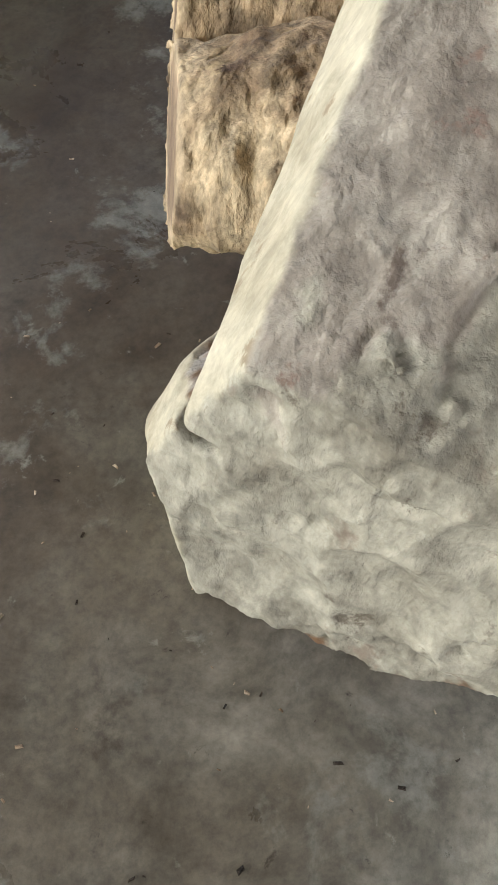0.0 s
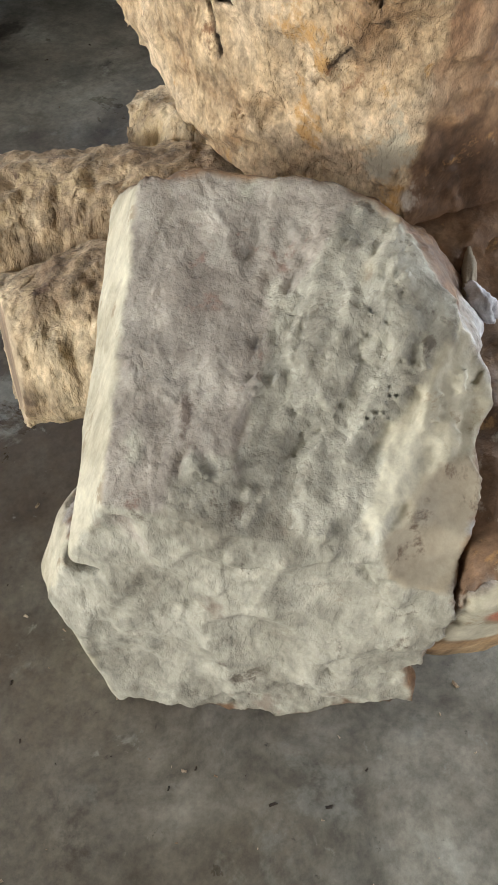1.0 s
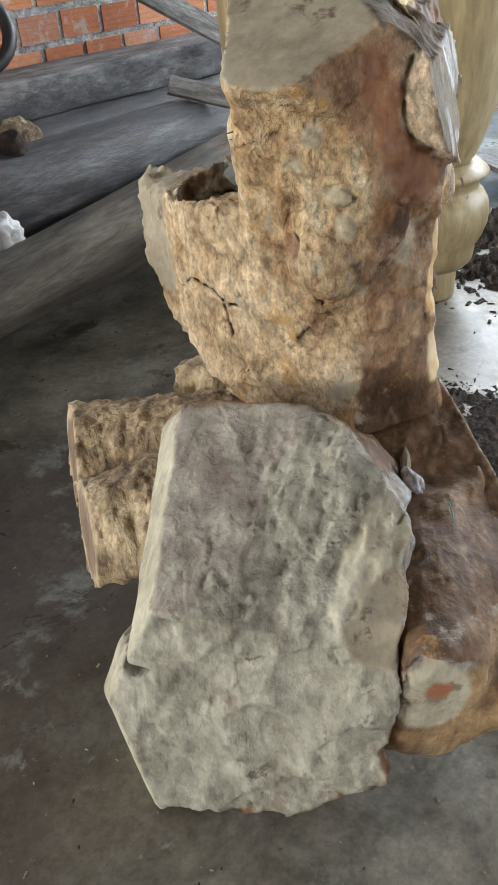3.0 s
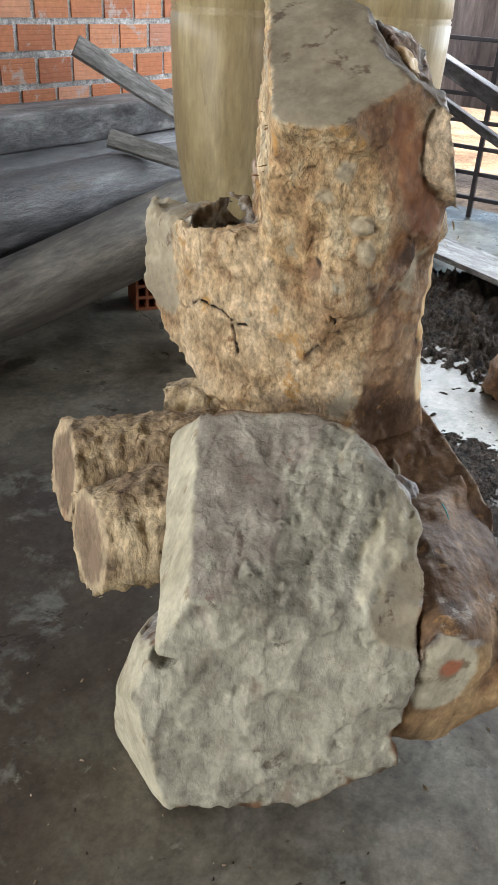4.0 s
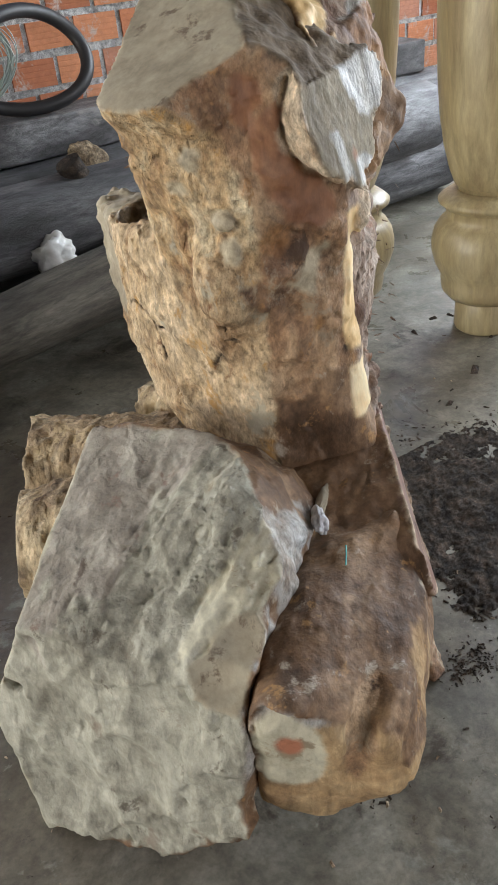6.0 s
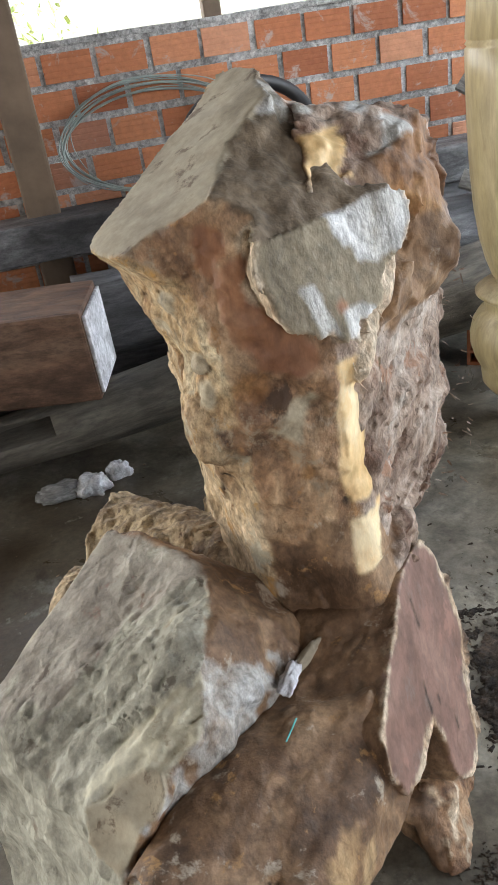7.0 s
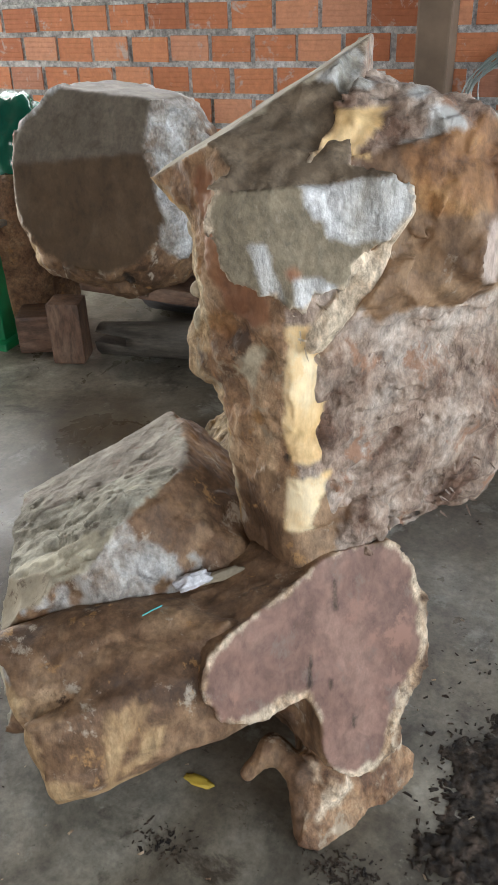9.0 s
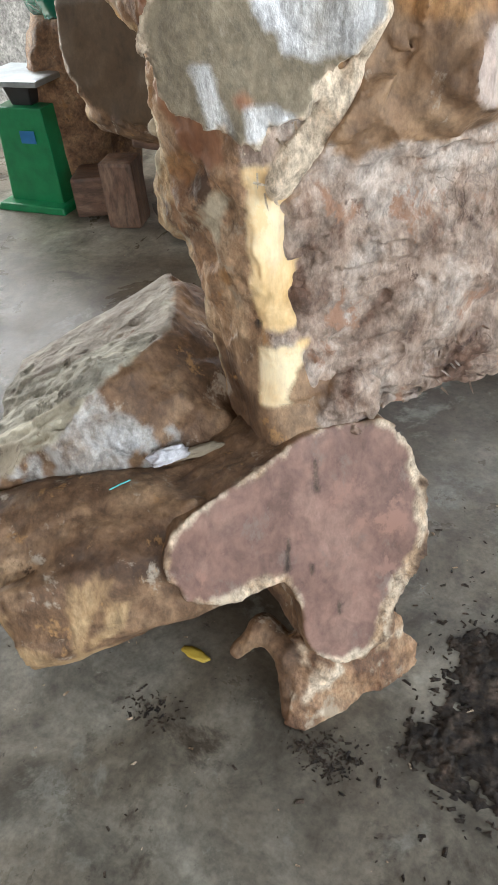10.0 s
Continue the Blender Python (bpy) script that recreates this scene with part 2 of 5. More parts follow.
grey_plank = surface("grey_plank", [(0.3, (0.16, 0.155, 0.15)), (0.5, (0.27, 0.265, 0.26)), (0.75, (0.38, 0.375, 0.37))], 7, (0.5, 2, 2), rough=0.75, fine=50, fine_mix=0.4, bump=0.4, deep=0.002)
vase_wood = surface("turned_yellow_wood", [(0.28, (0.27, 0.205, 0.11)), (0.5, (0.35, 0.28, 0.15)), (0.75, (0.42, 0.345, 0.2))], 4, (2.6, 2.6, 0.45), rough=0.42, fine=30, fine_mix=0.12, bump=0.1,
                    deep=0.002, middle=0.25, spots=[((0.22, 0.15, 0.065), 0.7, 3)])
def concrete_floor():
    """Trowelled cement: pale worn patches, trodden brown stains, shade painted by the logs, damp polish and dust."""
    m, t, b = nodes_of("stained_and_shaded_concrete", 0.4)
    c = coords_of(t)
    base = ramp_of(t, noise_of(t, c, 2.2, 8.0, 0.65, 0.7), [(0.36, (0.098, 0.084, 0.063)), (0.48, (0.155, 0.139, 0.109)), (0.56, (0.2, 0.186, 0.15)), (0.68, (0.27, 0.258, 0.218))])
    base = mix_of(t, 0.8, base, ramp_of(t, noise_of(t, coords_of(t, (1, 1, 1), (0, 0, 31)), 6, 8.0, 0.68, 0.5), [(0.36, GREY(0.45)), (0.5, GREY(1.0)), (0.64, GREY(1.5))]), "MULTIPLY")
    # Brown stain made broad and dark near the logs, painting in the shade there.
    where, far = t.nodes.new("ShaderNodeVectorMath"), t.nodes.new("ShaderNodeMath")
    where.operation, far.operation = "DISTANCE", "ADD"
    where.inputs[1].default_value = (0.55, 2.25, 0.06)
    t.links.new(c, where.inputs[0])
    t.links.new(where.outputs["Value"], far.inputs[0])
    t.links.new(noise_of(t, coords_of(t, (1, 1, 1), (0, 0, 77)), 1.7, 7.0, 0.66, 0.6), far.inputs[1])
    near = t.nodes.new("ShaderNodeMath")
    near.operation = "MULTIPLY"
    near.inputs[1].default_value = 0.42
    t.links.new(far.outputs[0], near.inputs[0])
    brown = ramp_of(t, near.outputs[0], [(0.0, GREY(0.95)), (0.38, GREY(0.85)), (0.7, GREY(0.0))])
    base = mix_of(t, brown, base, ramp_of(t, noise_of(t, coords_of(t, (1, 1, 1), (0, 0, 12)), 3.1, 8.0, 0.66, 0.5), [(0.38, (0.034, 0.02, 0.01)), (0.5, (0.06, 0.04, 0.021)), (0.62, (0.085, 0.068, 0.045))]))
    for turn, size, edge, tint, most in ((5, 6, 0.60, (0.2, 0.195, 0.165), 0.8), (50, 4, 0.62, (0.035, 0.025, 0.017), 0.8), (83, 22, 0.66, (0.26, 0.26, 0.22), 0.7), (20, 34, 0.67, (0.03, 0.022, 0.015), 0.85)):
        spot = noise_of(t, coords_of(t, (1, 1, 1), (0, 0, turn)), size, 8.0, 0.7, 0.3)
        base = mix_of(t, ramp_of(t, spot, [(edge - 0.03, GREY(0)), (edge + 0.04, GREY(most))]), base, tint)
    grain = noise_of(t, c, 60, 6.0, 0.75)
    base = mix_of(t, 0.35, base, ramp_of(t, grain, [(0.36, GREY(0.3)), (0.5, GREY(1.0)), (0.64, GREY(1.6))]), "MULTIPLY")
    t.links.new(base, b.inputs["Base Color"])
    damp = noise_of(t, coords_of(t, (1, 1, 1), (0, 0, 64)), 3.4, 7.0, 0.66, 0.5)
    t.links.new(ramp_of(t, damp, [(0.38, GREY(0.27)), (0.52, GREY(0.4)), (0.66, GREY(0.55))]), b.inputs["Roughness"])
    bump_of(t, b, damp, 0.25, 0.006)
    bump_of(t, b, grain, 0.25, 0.003)
    return m


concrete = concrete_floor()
earth = surface("dry_red_earth", [(0.3, (0.2, 0.12, 0.07)), (0.7, (0.42, 0.28, 0.17))], 1.5, rough=0.95, fine=30, fine_mix=0.5, bump=0.5, deep=0.01)
debris_dark = surface("dark_bark_debris", [(0.3, (0.02, 0.014, 0.01)), (0.55, (0.06, 0.043, 0.03)), (0.8, (0.14, 0.1, 0.075))], 20, rough=0.9, fine=80, fine_mix=0.6, bump=0.8, deep=0.006)
mortar_grey = surface("grey_mortar", [(0.3, (0.26, 0.26, 0.255)), (0.5, (0.38, 0.38, 0.375)), (0.75, (0.48, 0.48, 0.475))], 9, rough=0.9, fine=60, fine_mix=0.5, bump=0.7, deep=0.005)
dusty_board = surface("dusty_mauve_board", [(0.3, (0.17, 0.13, 0.12)), (0.5, (0.25, 0.2, 0.185)), (0.75, (0.32, 0.265, 0.25))], 3, (2, 2, 0.3), rough=0.8, fine=30, fine_mix=0.2, bump=0.3, deep=0.003)
dark_cut = surface("dark_smooth_cut_wood", [(0.3, (0.062, 0.036, 0.016)), (0.5, (0.084, 0.05, 0.023)), (0.75, (0.105, 0.066, 0.034))], 4, rough=0.6, fine=60, fine_mix=0.15, bump=0.2, deep=0.002, middle=0.2)
dusty_log = surface("dusty_beige_log", [(0.28, (0.06, 0.053, 0.044)), (0.5, (0.11, 0.098, 0.08)), (0.75, (0.19, 0.172, 0.143))], 4, (0.35, 1.6, 1.6), rough=0.65, fine=40, fine_mix=0.4, bump=0.4, deep=0.004, spots=[((0.25, 0.235, 0.21), 0.72, 4), ((0.02, 0.017, 0.014), 0.68, 6)])
stub_heart = surface("brown_sawn_heartwood", [(0.3, (0.17, 0.115, 0.075)), (0.5, (0.23, 0.165, 0.11)), (0.75, (0.3, 0.22, 0.15))], 5, rough=0.75, fine=60, fine_mix=0.3, bump=0.4, deep=0.003, middle=0.3)
dim_cut = surface("dim_grey_brown_cut", [(0.3, (0.105, 0.084, 0.06)), (0.5, (0.135, 0.11, 0.082)), (0.75, (0.165, 0.138, 0.105))], 4, rough=0.7, fine=60, fine_mix=0.2, bump=0.3, deep=0.002, middle=0.25)
white_rag = surface("crumpled_white_rag", [(0.3, (0.5, 0.5, 0.52)), (0.7, (0.75, 0.75, 0.78))], 10, rough=0.8, fine=80, fine_mix=0.2, bump=0.3, deep=0.002)
roof_tin = surface("rusty_tin_roof", [(0.3, (0.03, 0.027, 0.024)), (0.7, (0.07, 0.064, 0.06))], 3, rough=0.6, fine=30, fine_mix=0.3, bump=0.2, deep=0.003)


LAYERS = ("tone_low", "tone_mid", "tone_high", "spot_one", "spot_two", "spot_three", "relief", "cracking")


def blended_wood():
    """Wood and bark in one: each kind of surface passes softly into the next by the tones that the mesh carries."""
    m, t, b = nodes_of("mixed_wood_and_bark", 0.75)
    layer = {}
    for name in LAYERS:
        layer[name] = t.nodes.new("ShaderNodeAttribute")
        layer[name].attribute_name = name
    split, crack = t.nodes.new("ShaderNodeSeparateColor"), t.nodes.new("ShaderNodeSeparateColor")
    t.links.new(layer["relief"].outputs["Color"], split.inputs[0])
    t.links.new(layer["cracking"].outputs["Color"], crack.inputs[0])
    relief, rough, fine = split.outputs
    cracking, middle, fibre = crack.outputs
    c = coords_of(t, (1, 1, 0.75))
    threads = coords_of(t, (1, 1, 0.16), (18, -28, 0))
    broad = noise_of(t, c, 9, 8.0, 0.64, 0.3)
    colour = mix_of(t, ramp_of(t, broad, [(0.37, GREY(0)), (0.5, GREY(1))]), layer["tone_low"].outputs["Color"], layer["tone_mid"].outputs["Color"])
    colour = mix_of(t, ramp_of(t, broad, [(0.5, GREY(0)), (0.63, GREY(1))]), colour, layer["tone_high"].outputs["Color"])
    blotch = noise_of(t, coords_of(t, (1, 1, 0.75), (31, 17, 5)), 32, 7.0, 0.68, 0.5)
    colour = mix_of(t, middle, colour, ramp_of(t, blotch, [(0.37, GREY(0.3)), (0.5, GREY(1.0)), (0.64, GREY(1.55))]), "MULTIPLY")
    grain = mix_of(t, fibre, noise_of(t, c, 85, 6.0, 0.75), noise_of(t, threads, 70, 6.0, 0.7, 0.4))
    colour = mix_of(t, fine, colour, ramp_of(t, grain, [(0.36, GREY(0.15)), (0.5, GREY(1.0)), (0.64, GREY(1.7))]), "MULTIPLY")
    for n, (name, edge, size) in enumerate((("spot_one", 0.58, 13), ("spot_two", 0.61, 19), ("spot_three", 0.6, 10))):
        where = noise_of(t, coords_of(t, (1, 1, 0.7), (13 * n + 5, 40 * n, 7)), size, 7.0, 0.7, 0.2)
        colour = mix_of(t, ramp_of(t, where, [(edge, GREY(0)), (edge + 0.06, GREY(0.9))]), colour, layer[name].outputs["Color"])
    v = t.nodes.new("ShaderNodeTexVoronoi")
    v.feature = "DISTANCE_TO_EDGE"
    v.inputs["Scale"].default_value = 12
    bend = t.nodes.new("ShaderNodeMix")
    bend.data_type, bend.blend_type = "RGBA", "LINEAR_LIGHT"
    bend.inputs[0].default_value = 0.09
    wander = t.nodes.new("ShaderNodeTexNoise")
    wander.inputs["Scale"].default_value, wander.inputs["Detail"].default_value = 15, 5.0
    t.links.new(c, wander.inputs["Vector"])
    t.links.new(c, bend.inputs[6])
    t.links.new(wander.outputs["Color"], bend.inputs[7])
    t.links.new(bend.outputs[2], v.inputs["Vector"])
    line = ramp_of(t, v.outputs["Distance"], [(0.0, GREY(1)), (0.03, GREY(0))])
    some = ramp_of(t, noise_of(t, coords_of(t, (1, 1, 1), (3, 8, 50)), 5, 3.0), [(0.5, GREY(0)), (0.58, GREY(1))])
    both = mix_of(t, 1.0, mix_of(t, 1.0, line, some, "MULTIPLY"), cracking, "MULTIPLY")
    colour = mix_of(t, both, colour, (0.03, 0.02, 0.013))
    t.links.new(colour, b.inputs["Base Color"])
    t.links.new(rough, b.inputs["Roughness"])
    bump_of(t, b, ramp_of(t, both, [(0.0, GREY(1)), (1.0, GREY(0))]), 1.0, 0.006)
    ridges = mix_of(t, fibre, noise_of(t, c, 95, 3.5, 0.65), noise_of(t, threads, 60, 4.0, 0.65, 0.3))
    flakes = ramp_of(t, mix_of(t, fibre, noise_of(t, c, 16, 2.5, 0.55, 0.3), noise_of(t, threads, 20, 2.5, 0.55, 0.3)), [(0.36, GREY(0)), (0.44, GREY(0.4)), (0.5, GREY(0.45)), (0.57, GREY(0.9)), (0.64, GREY(1))])
    for height, deep in ((flakes, 0.007), (noise_of(t, c, 40, 4.0, 0.62, 0.3), 0.005), (ridges, 0.0045), (noise_of(t, c, 260, 2.0, 0.6), 0.0014)):
        bump_of(t, b, height, 1.0, deep)
        t.links.new(relief, b.inputs["Normal"].links[0].from_node.inputs["Strength"])
    return m


def brick_material():
    m, t, b = nodes_of("hollow_red_brick", 0.85)
    info = t.nodes.new("ShaderNodeObjectInfo")
    c = coords_of(t)
    shift, many = t.nodes.new("ShaderNodeVectorMath"), t.nodes.new("ShaderNodeMath")
    many.operation, shift.operation = "MULTIPLY", "ADD"
    many.inputs[1].default_value = 37.0
    t.links.new(info.outputs["Random"], many.inputs[0])
    t.links.new(c, shift.inputs[0])
    t.links.new(many.outputs[0], shift.inputs[1])
    c = shift.outputs[0]
    tone = ramp_of(t, info.outputs["Random"], [(0.0, (0.33, 0.11, 0.05)), (0.15, (0.43, 0.155, 0.07)), (0.6, (0.52, 0.21, 0.1)), (0.85, (0.56, 0.27, 0.16)), (1.0, (0.33, 0.14, 0.09))])
    grain = noise_of(t, c, 40, 6, 0.7)
    tone = mix_of(t, 0.5, tone, ramp_of(t, grain, [(0.3, GREY(0.6)), (0.7, GREY(1.25))]), "MULTIPLY")
    smear = noise_of(t, c, 9, 5, 0.7, 0.5)
    tone = mix_of(t, ramp_of(t, smear, [(0.58, GREY(0)), (0.66, GREY(0.8))]), tone, (0.42, 0.37, 0.34))
    t.links.new(tone, b.inputs["Base Color"])
    bump_of(t, b, grain, 0.5, 0.003)
    return m


def plain(name, colour, rough=0.5, metal=0.0, vary=0.25, scale=12.0):
    m, t, b = nodes_of(name, rough, metal)
    n = noise_of(t, coords_of(t), scale, 5, 0.6)
    lo, hi = tuple(v * (1 - vary) for v in colour), tuple(min(v * (1 + vary), 1) for v in colour)
    t.links.new(ramp_of(t, n, [(0.3, lo), (0.7, hi)]), b.inputs["Base Color"])
    bump_of(t, b, n, 0.15, 0.002)
    return m


red_brick = brick_material()
mixed_wood = blended_wood()
green_plastic = plain("green_painted_metal", (0.01, 0.2, 0.075), 0.35)
steel_plate = plain("scuffed_steel", (0.5, 0.56, 0.6), 0.35, 0.8)
green_film = plain("dark_green_shiny_plastic", (0.008, 0.11, 0.07), 0.18)
blue_label = plain("blue_label", (0.02, 0.16, 0.38), 0.4)
wire_steel = plain("pale_green_wire", (0.3, 0.36, 0.34), 0.4, 0.4)
black_rubber = plain("black_rubber", (0.02, 0.02, 0.022), 0.5)
post_wood = plain("brown_post_wood", (0.13, 0.09, 0.06), 0.7, 0.0, 0.35, 6)
bag_film = plain("crumpled_pale_plastic", (0.6, 0.6, 0.58), 0.3)
gate_paint = plain("dark_gate_paint", (0.04, 0.035, 0.04), 0.4)
leaf_green = plain("leaf_green", (0.45, 0.6, 0.22), 0.5, 0.0, 0.5, 30)
cyan_straw = plain("cyan_straw", (0.1, 0.5, 0.5), 0.4)
yellow_leaf = plain("yellow_dry_leaf", (0.5, 0.36, 0.05), 0.6)
house_paint = plain("sunlit_plaster", (0.6, 0.5, 0.42), 0.8)
house_brick = plain("sunlit_pale_brick", (0.5, 0.22, 0.14), 0.85)


# ---- building helpers ----
def part(name, data, material, parent=None, label=""):
    """Links a bmesh or a mesh as one object, under a thing or a part."""
    if isinstance(data, bmesh.types.BMesh):
        me = bpy.data.meshes.new(name)
        data.to_mesh(me)
        data.free()
    else:
        me = data
    if material and not me.materials:
        me.materials.append(material)
    ob = new(name, me)
    if parent:
        ob.parent = parent
    return tagged(ob, label) if label else ob


def holder(name, at, label, category, group=""):
    ob = new(name)
    ob.empty_display_size = 0.05
    ob.location = at
    return tagged(ob, label, category, group)


def smooth(ob):
    for p in ob.data.polygons:
        p.use_smooth = True
    return ob


LATTICE = np.random.RandomState(7).rand(64, 64, 64).astype(np.float32) * 2 - 1


def lumps(p, size, seed=0):
    """Smooth noise from -1 to 1 with lumps of that size, at the rows of p."""
    q = p / size + seed * 7.31 + 1000.0
    i = np.floor(q).astype(np.int32)
    f = (q - i).astype(np.float32)
    f = f * f * (3 - 2 * f)
    i &= 63
    j = (i + 1) & 63
    x0, y0, z0, x1, y1, z1 = i[:, 0], i[:, 1], i[:, 2], j[:, 0], j[:, 1], j[:, 2]
    a = LATTICE[x0, y0, z0] * (1 - f[:, 0]) + LATTICE[x1, y0, z0] * f[:, 0]
    b = LATTICE[x0, y1, z0] * (1 - f[:, 0]) + LATTICE[x1, y1, z0] * f[:, 0]
    c = LATTICE[x0, y0, z1] * (1 - f[:, 0]) + LATTICE[x1, y0, z1] * f[:, 0]
    d = LATTICE[x0, y1, z1] * (1 - f[:, 0]) + LATTICE[x1, y1, z1] * f[:, 0]
    return (a * (1 - f[:, 1]) + b * f[:, 1]) * (1 - f[:, 2]) + (c * (1 - f[:, 1]) + d * f[:, 1]) * f[:, 2]


def rugged(p, size, seed=0, octaves=4, fall=0.55):
    total, amp = 0.0, 1.0
    for n in range(octaves):
        total = total + amp * lumps(p, size / 2**n, seed + n)
        amp *= fall
    return total


def terraces(p, size, seed=0, sharp=0.3, steps=2.2):
    """Ragged ledges, as flaking bark and split wood break in layers."""
    v = rugged(p, size, seed, 4, 0.5) * steps
    base = np.floor(v)
    return (base + np.clip((v - base - 0.5) / sharp + 0.5, 0, 1) - 0.5) / steps


def drawn(p, way, k):
    """The points with their measure along one direction shortened, so that noise becomes streaks."""
    g = np.array(way, np.float32)
    g /= np.linalg.norm(g)
    return p - (1 - 1 / k) * (p @ g)[:, None] * g


# Solids: functions of points that return a distance and the kind of surface there.
def flat(p, at, n):
    n = np.array(n, float)
    return (p - np.array(at)) @ (n / np.linalg.norm(n)).astype(np.float32)


def solid(d, kind):
    return d, np.full(d.shape, kind, np.int8)


def cut(a, d, kind, soft=0.006):
    h = np.clip(soft - np.abs(a[0] - d), 0, None) / soft
    return np.maximum(a[0], d) + h * h * soft * 0.25, np.where(d > a[0], np.int8(kind), a[1])


def join(a, b, soft=0.03):
    h = np.clip(soft - np.abs(a[0] - b[0]), 0, None) / soft
    return np.minimum(a[0], b[0]) - h * h * soft * 0.25, np.where(b[0] < a[0], b[1], a[1])


def rod(p, a, b, ra, rb, squash=None):
    """A tapered rod with round ends."""
    a, b = np.array(a, np.float32), np.array(b, np.float32)
    ab = b - a
    t = np.clip(((p - a) @ ab) / (ab @ ab), 0, 1)
    off = p - a - t[:, None] * ab
    if squash is not None:
        off = off * np.array(squash, np.float32)
    return np.sqrt((off * off).sum(1)) - (ra + t * (rb - ra))


def ball(p, at, r):
    off = (p - np.array(at, np.float32)) / np.array(r, np.float32)
    k = np.sqrt((off * off).sum(1))
    return (k - 1) * min(r)


def carve(name, shape, low, high, step, rough, materials, parent, dress=None, label="", last=None):
    """Meshes a solid on a grid. rough: for each kind of surface its relief, or the depth and the size of its lumps. dress: may change the kinds at the faces. last: a crisp cut into the finished relief, and its kind or None."""
    axes = [np.arange(a, b + step, step, dtype=np.float32) for a, b in zip(low, high)]
    n = [len(a) for a in axes]
    wide = [a[::4] for a in axes]
    coarse = shape(np.stack(np.meshgrid(*wide, indexing="ij"), -1).reshape(-1, 3))[0].astype(np.float32).reshape([len(a) for a in wide])
    pick = [np.minimum((np.arange(m) + 2) // 4, len(a) - 1) for m, a in zip(n, wide)]
    d = coarse[np.ix_(*pick)]
    band = np.argwhere(np.abs(d) < 0.034 + 5 * step)
    p = np.stack([a[band[:, i]] for i, a in enumerate(axes)], 1)
    value, kind = shape(p)
    near = np.abs(value) < 0.034
    q, k = p[near], kind[near]
    extra = np.zeros(len(q), np.float32)
    for key, relief in rough.items():
        here = k == key
        if here.any():
            extra[here] = relief(q[here]) if callable(relief) else relief[0] * rugged(q[here], relief[1], key + 3, relief[2] if len(relief) > 2 else 4)
    value = value.astype(np.float32)
    value[near] += extra
    if last:
        value[near] = np.maximum(value[near], last[0](q))
    d[tuple(band.T)] = value
    d[0], d[-1], d[:, 0], d[:, -1], d[:, :, 0], d[:, :, -1] = (np.maximum(s, step * 0.3) for s in (d[0], d[-1], d[:, 0], d[:, -1], d[:, :, 0], d[:, :, -1]))
    inside = d < 0
    corner = [(0, 0, 0), (1, 0, 0), (0, 1, 0), (1, 1, 0), (0, 0, 1), (1, 0, 1), (0, 1, 1), (1, 1, 1)]
    part_of = [inside[i:n[0] - 1 + i, j:n[1] - 1 + j, m:n[2] - 1 + m] for i, j, m in corner]
    count = sum(s.astype(np.int8) for s in part_of)
    cells = np.argwhere((count > 0) & (count < 8))
    values = np.stack([d[cells[:, 0] + i, cells[:, 1] + j, cells[:, 2] + m] for i, j, m in corner], 1)
    total, hits = np.zeros((len(cells), 3), np.float32), np.zeros(len(cells), np.float32)
    for a in range(8):
        for axis in range(3):
            b = a | (1 << axis)
            if b == a:
                continue
            va, vb = values[:, a], values[:, b]
            cross = (va < 0) != (vb < 0)
            t = np.where(cross, va / np.where(cross, va - vb, 1), 0)
            spot = np.repeat(np.array(corner[a], np.float32)[None], len(cells), 0)
            spot[:, axis] += t
            total += spot * cross[:, None]
            hits += cross
    verts = (cells + total / hits[:, None]) * step + np.array([a[0] for a in axes], np.float32)
    index = np.full([m - 1 for m in n], -1, np.int32)
    index[tuple(cells.T)] = np.arange(len(cells))
    quads = []
    for axis in range(3):
        u, v = (axis + 1) % 3, (axis + 2) % 3
        here = [slice(1, m - 1) for m in n]
        here[axis] = slice(0, n[axis] - 1)
        ahead = list(here)
        ahead[axis] = slice(1, n[axis])
        a, b = inside[tuple(here)], inside[tuple(ahead)]
        for flip, mask in ((False, a & ~b), (True, b & ~a)):
            e = np.argwhere(mask)
            e[:, u] += 1
            e[:, v] += 1
            ring = []
            for du, dv in ((1, 1), (0, 1), (0, 0), (1, 0)):
                c = e.copy()
                c[:, u] -= du
                c[:, v] -= dv
                ring.append(index[tuple(c.T)])
            quads.append(np.stack(ring[::-1] if flip else ring, 1))
    quads = np.concatenate(quads)
    quads = quads[(quads >= 0).all(1)]
    me = bpy.data.meshes.new(name)
    me.from_pydata(verts.tolist(), [], quads.tolist())
    kinds = shape(verts + 0.005 * np.stack([rugged(verts, 0.02, s, 3) for s in (1, 2, 3)], 1))[1].astype(int)
    if dress:
        kinds = dress(verts, kinds)
    if last and last[1] is not None:
        kinds = np.where(last[0](verts) > -0.0006, last[1], kinds)
    table = np.array([TONES[m.name] for m in materials], np.float32)[kinds]
    for _ in range(1):
        total, hits = table.copy(), np.ones(len(verts), np.float32)
        for a, b in ((0, 1), (1, 2), (2, 3), (3, 0)):
            for u, v in ((a, b), (b, a)):
                np.add.at(hits, quads[:, u], 1)
                for n in range(table.shape[1]):
                    for ch in range(3):
                        total[:, n, ch] += np.bincount(quads[:, u], table[quads[:, v], n, ch], len(verts))
        table = total / hits[:, None, None]
    for n, layer in enumerate(LAYERS):
        at = me.attributes.new(layer, "FLOAT_COLOR", "POINT")
        at.data.foreach_set("color", np.concatenate([table[:, n], np.ones((len(verts), 1), np.float32)], 1).ravel())
    me.materials.append(mixed_wood)
    me.polygons.foreach_set("use_smooth", np.ones(len(quads), bool))
    me.update()
    return part(name, me, None, parent, label)


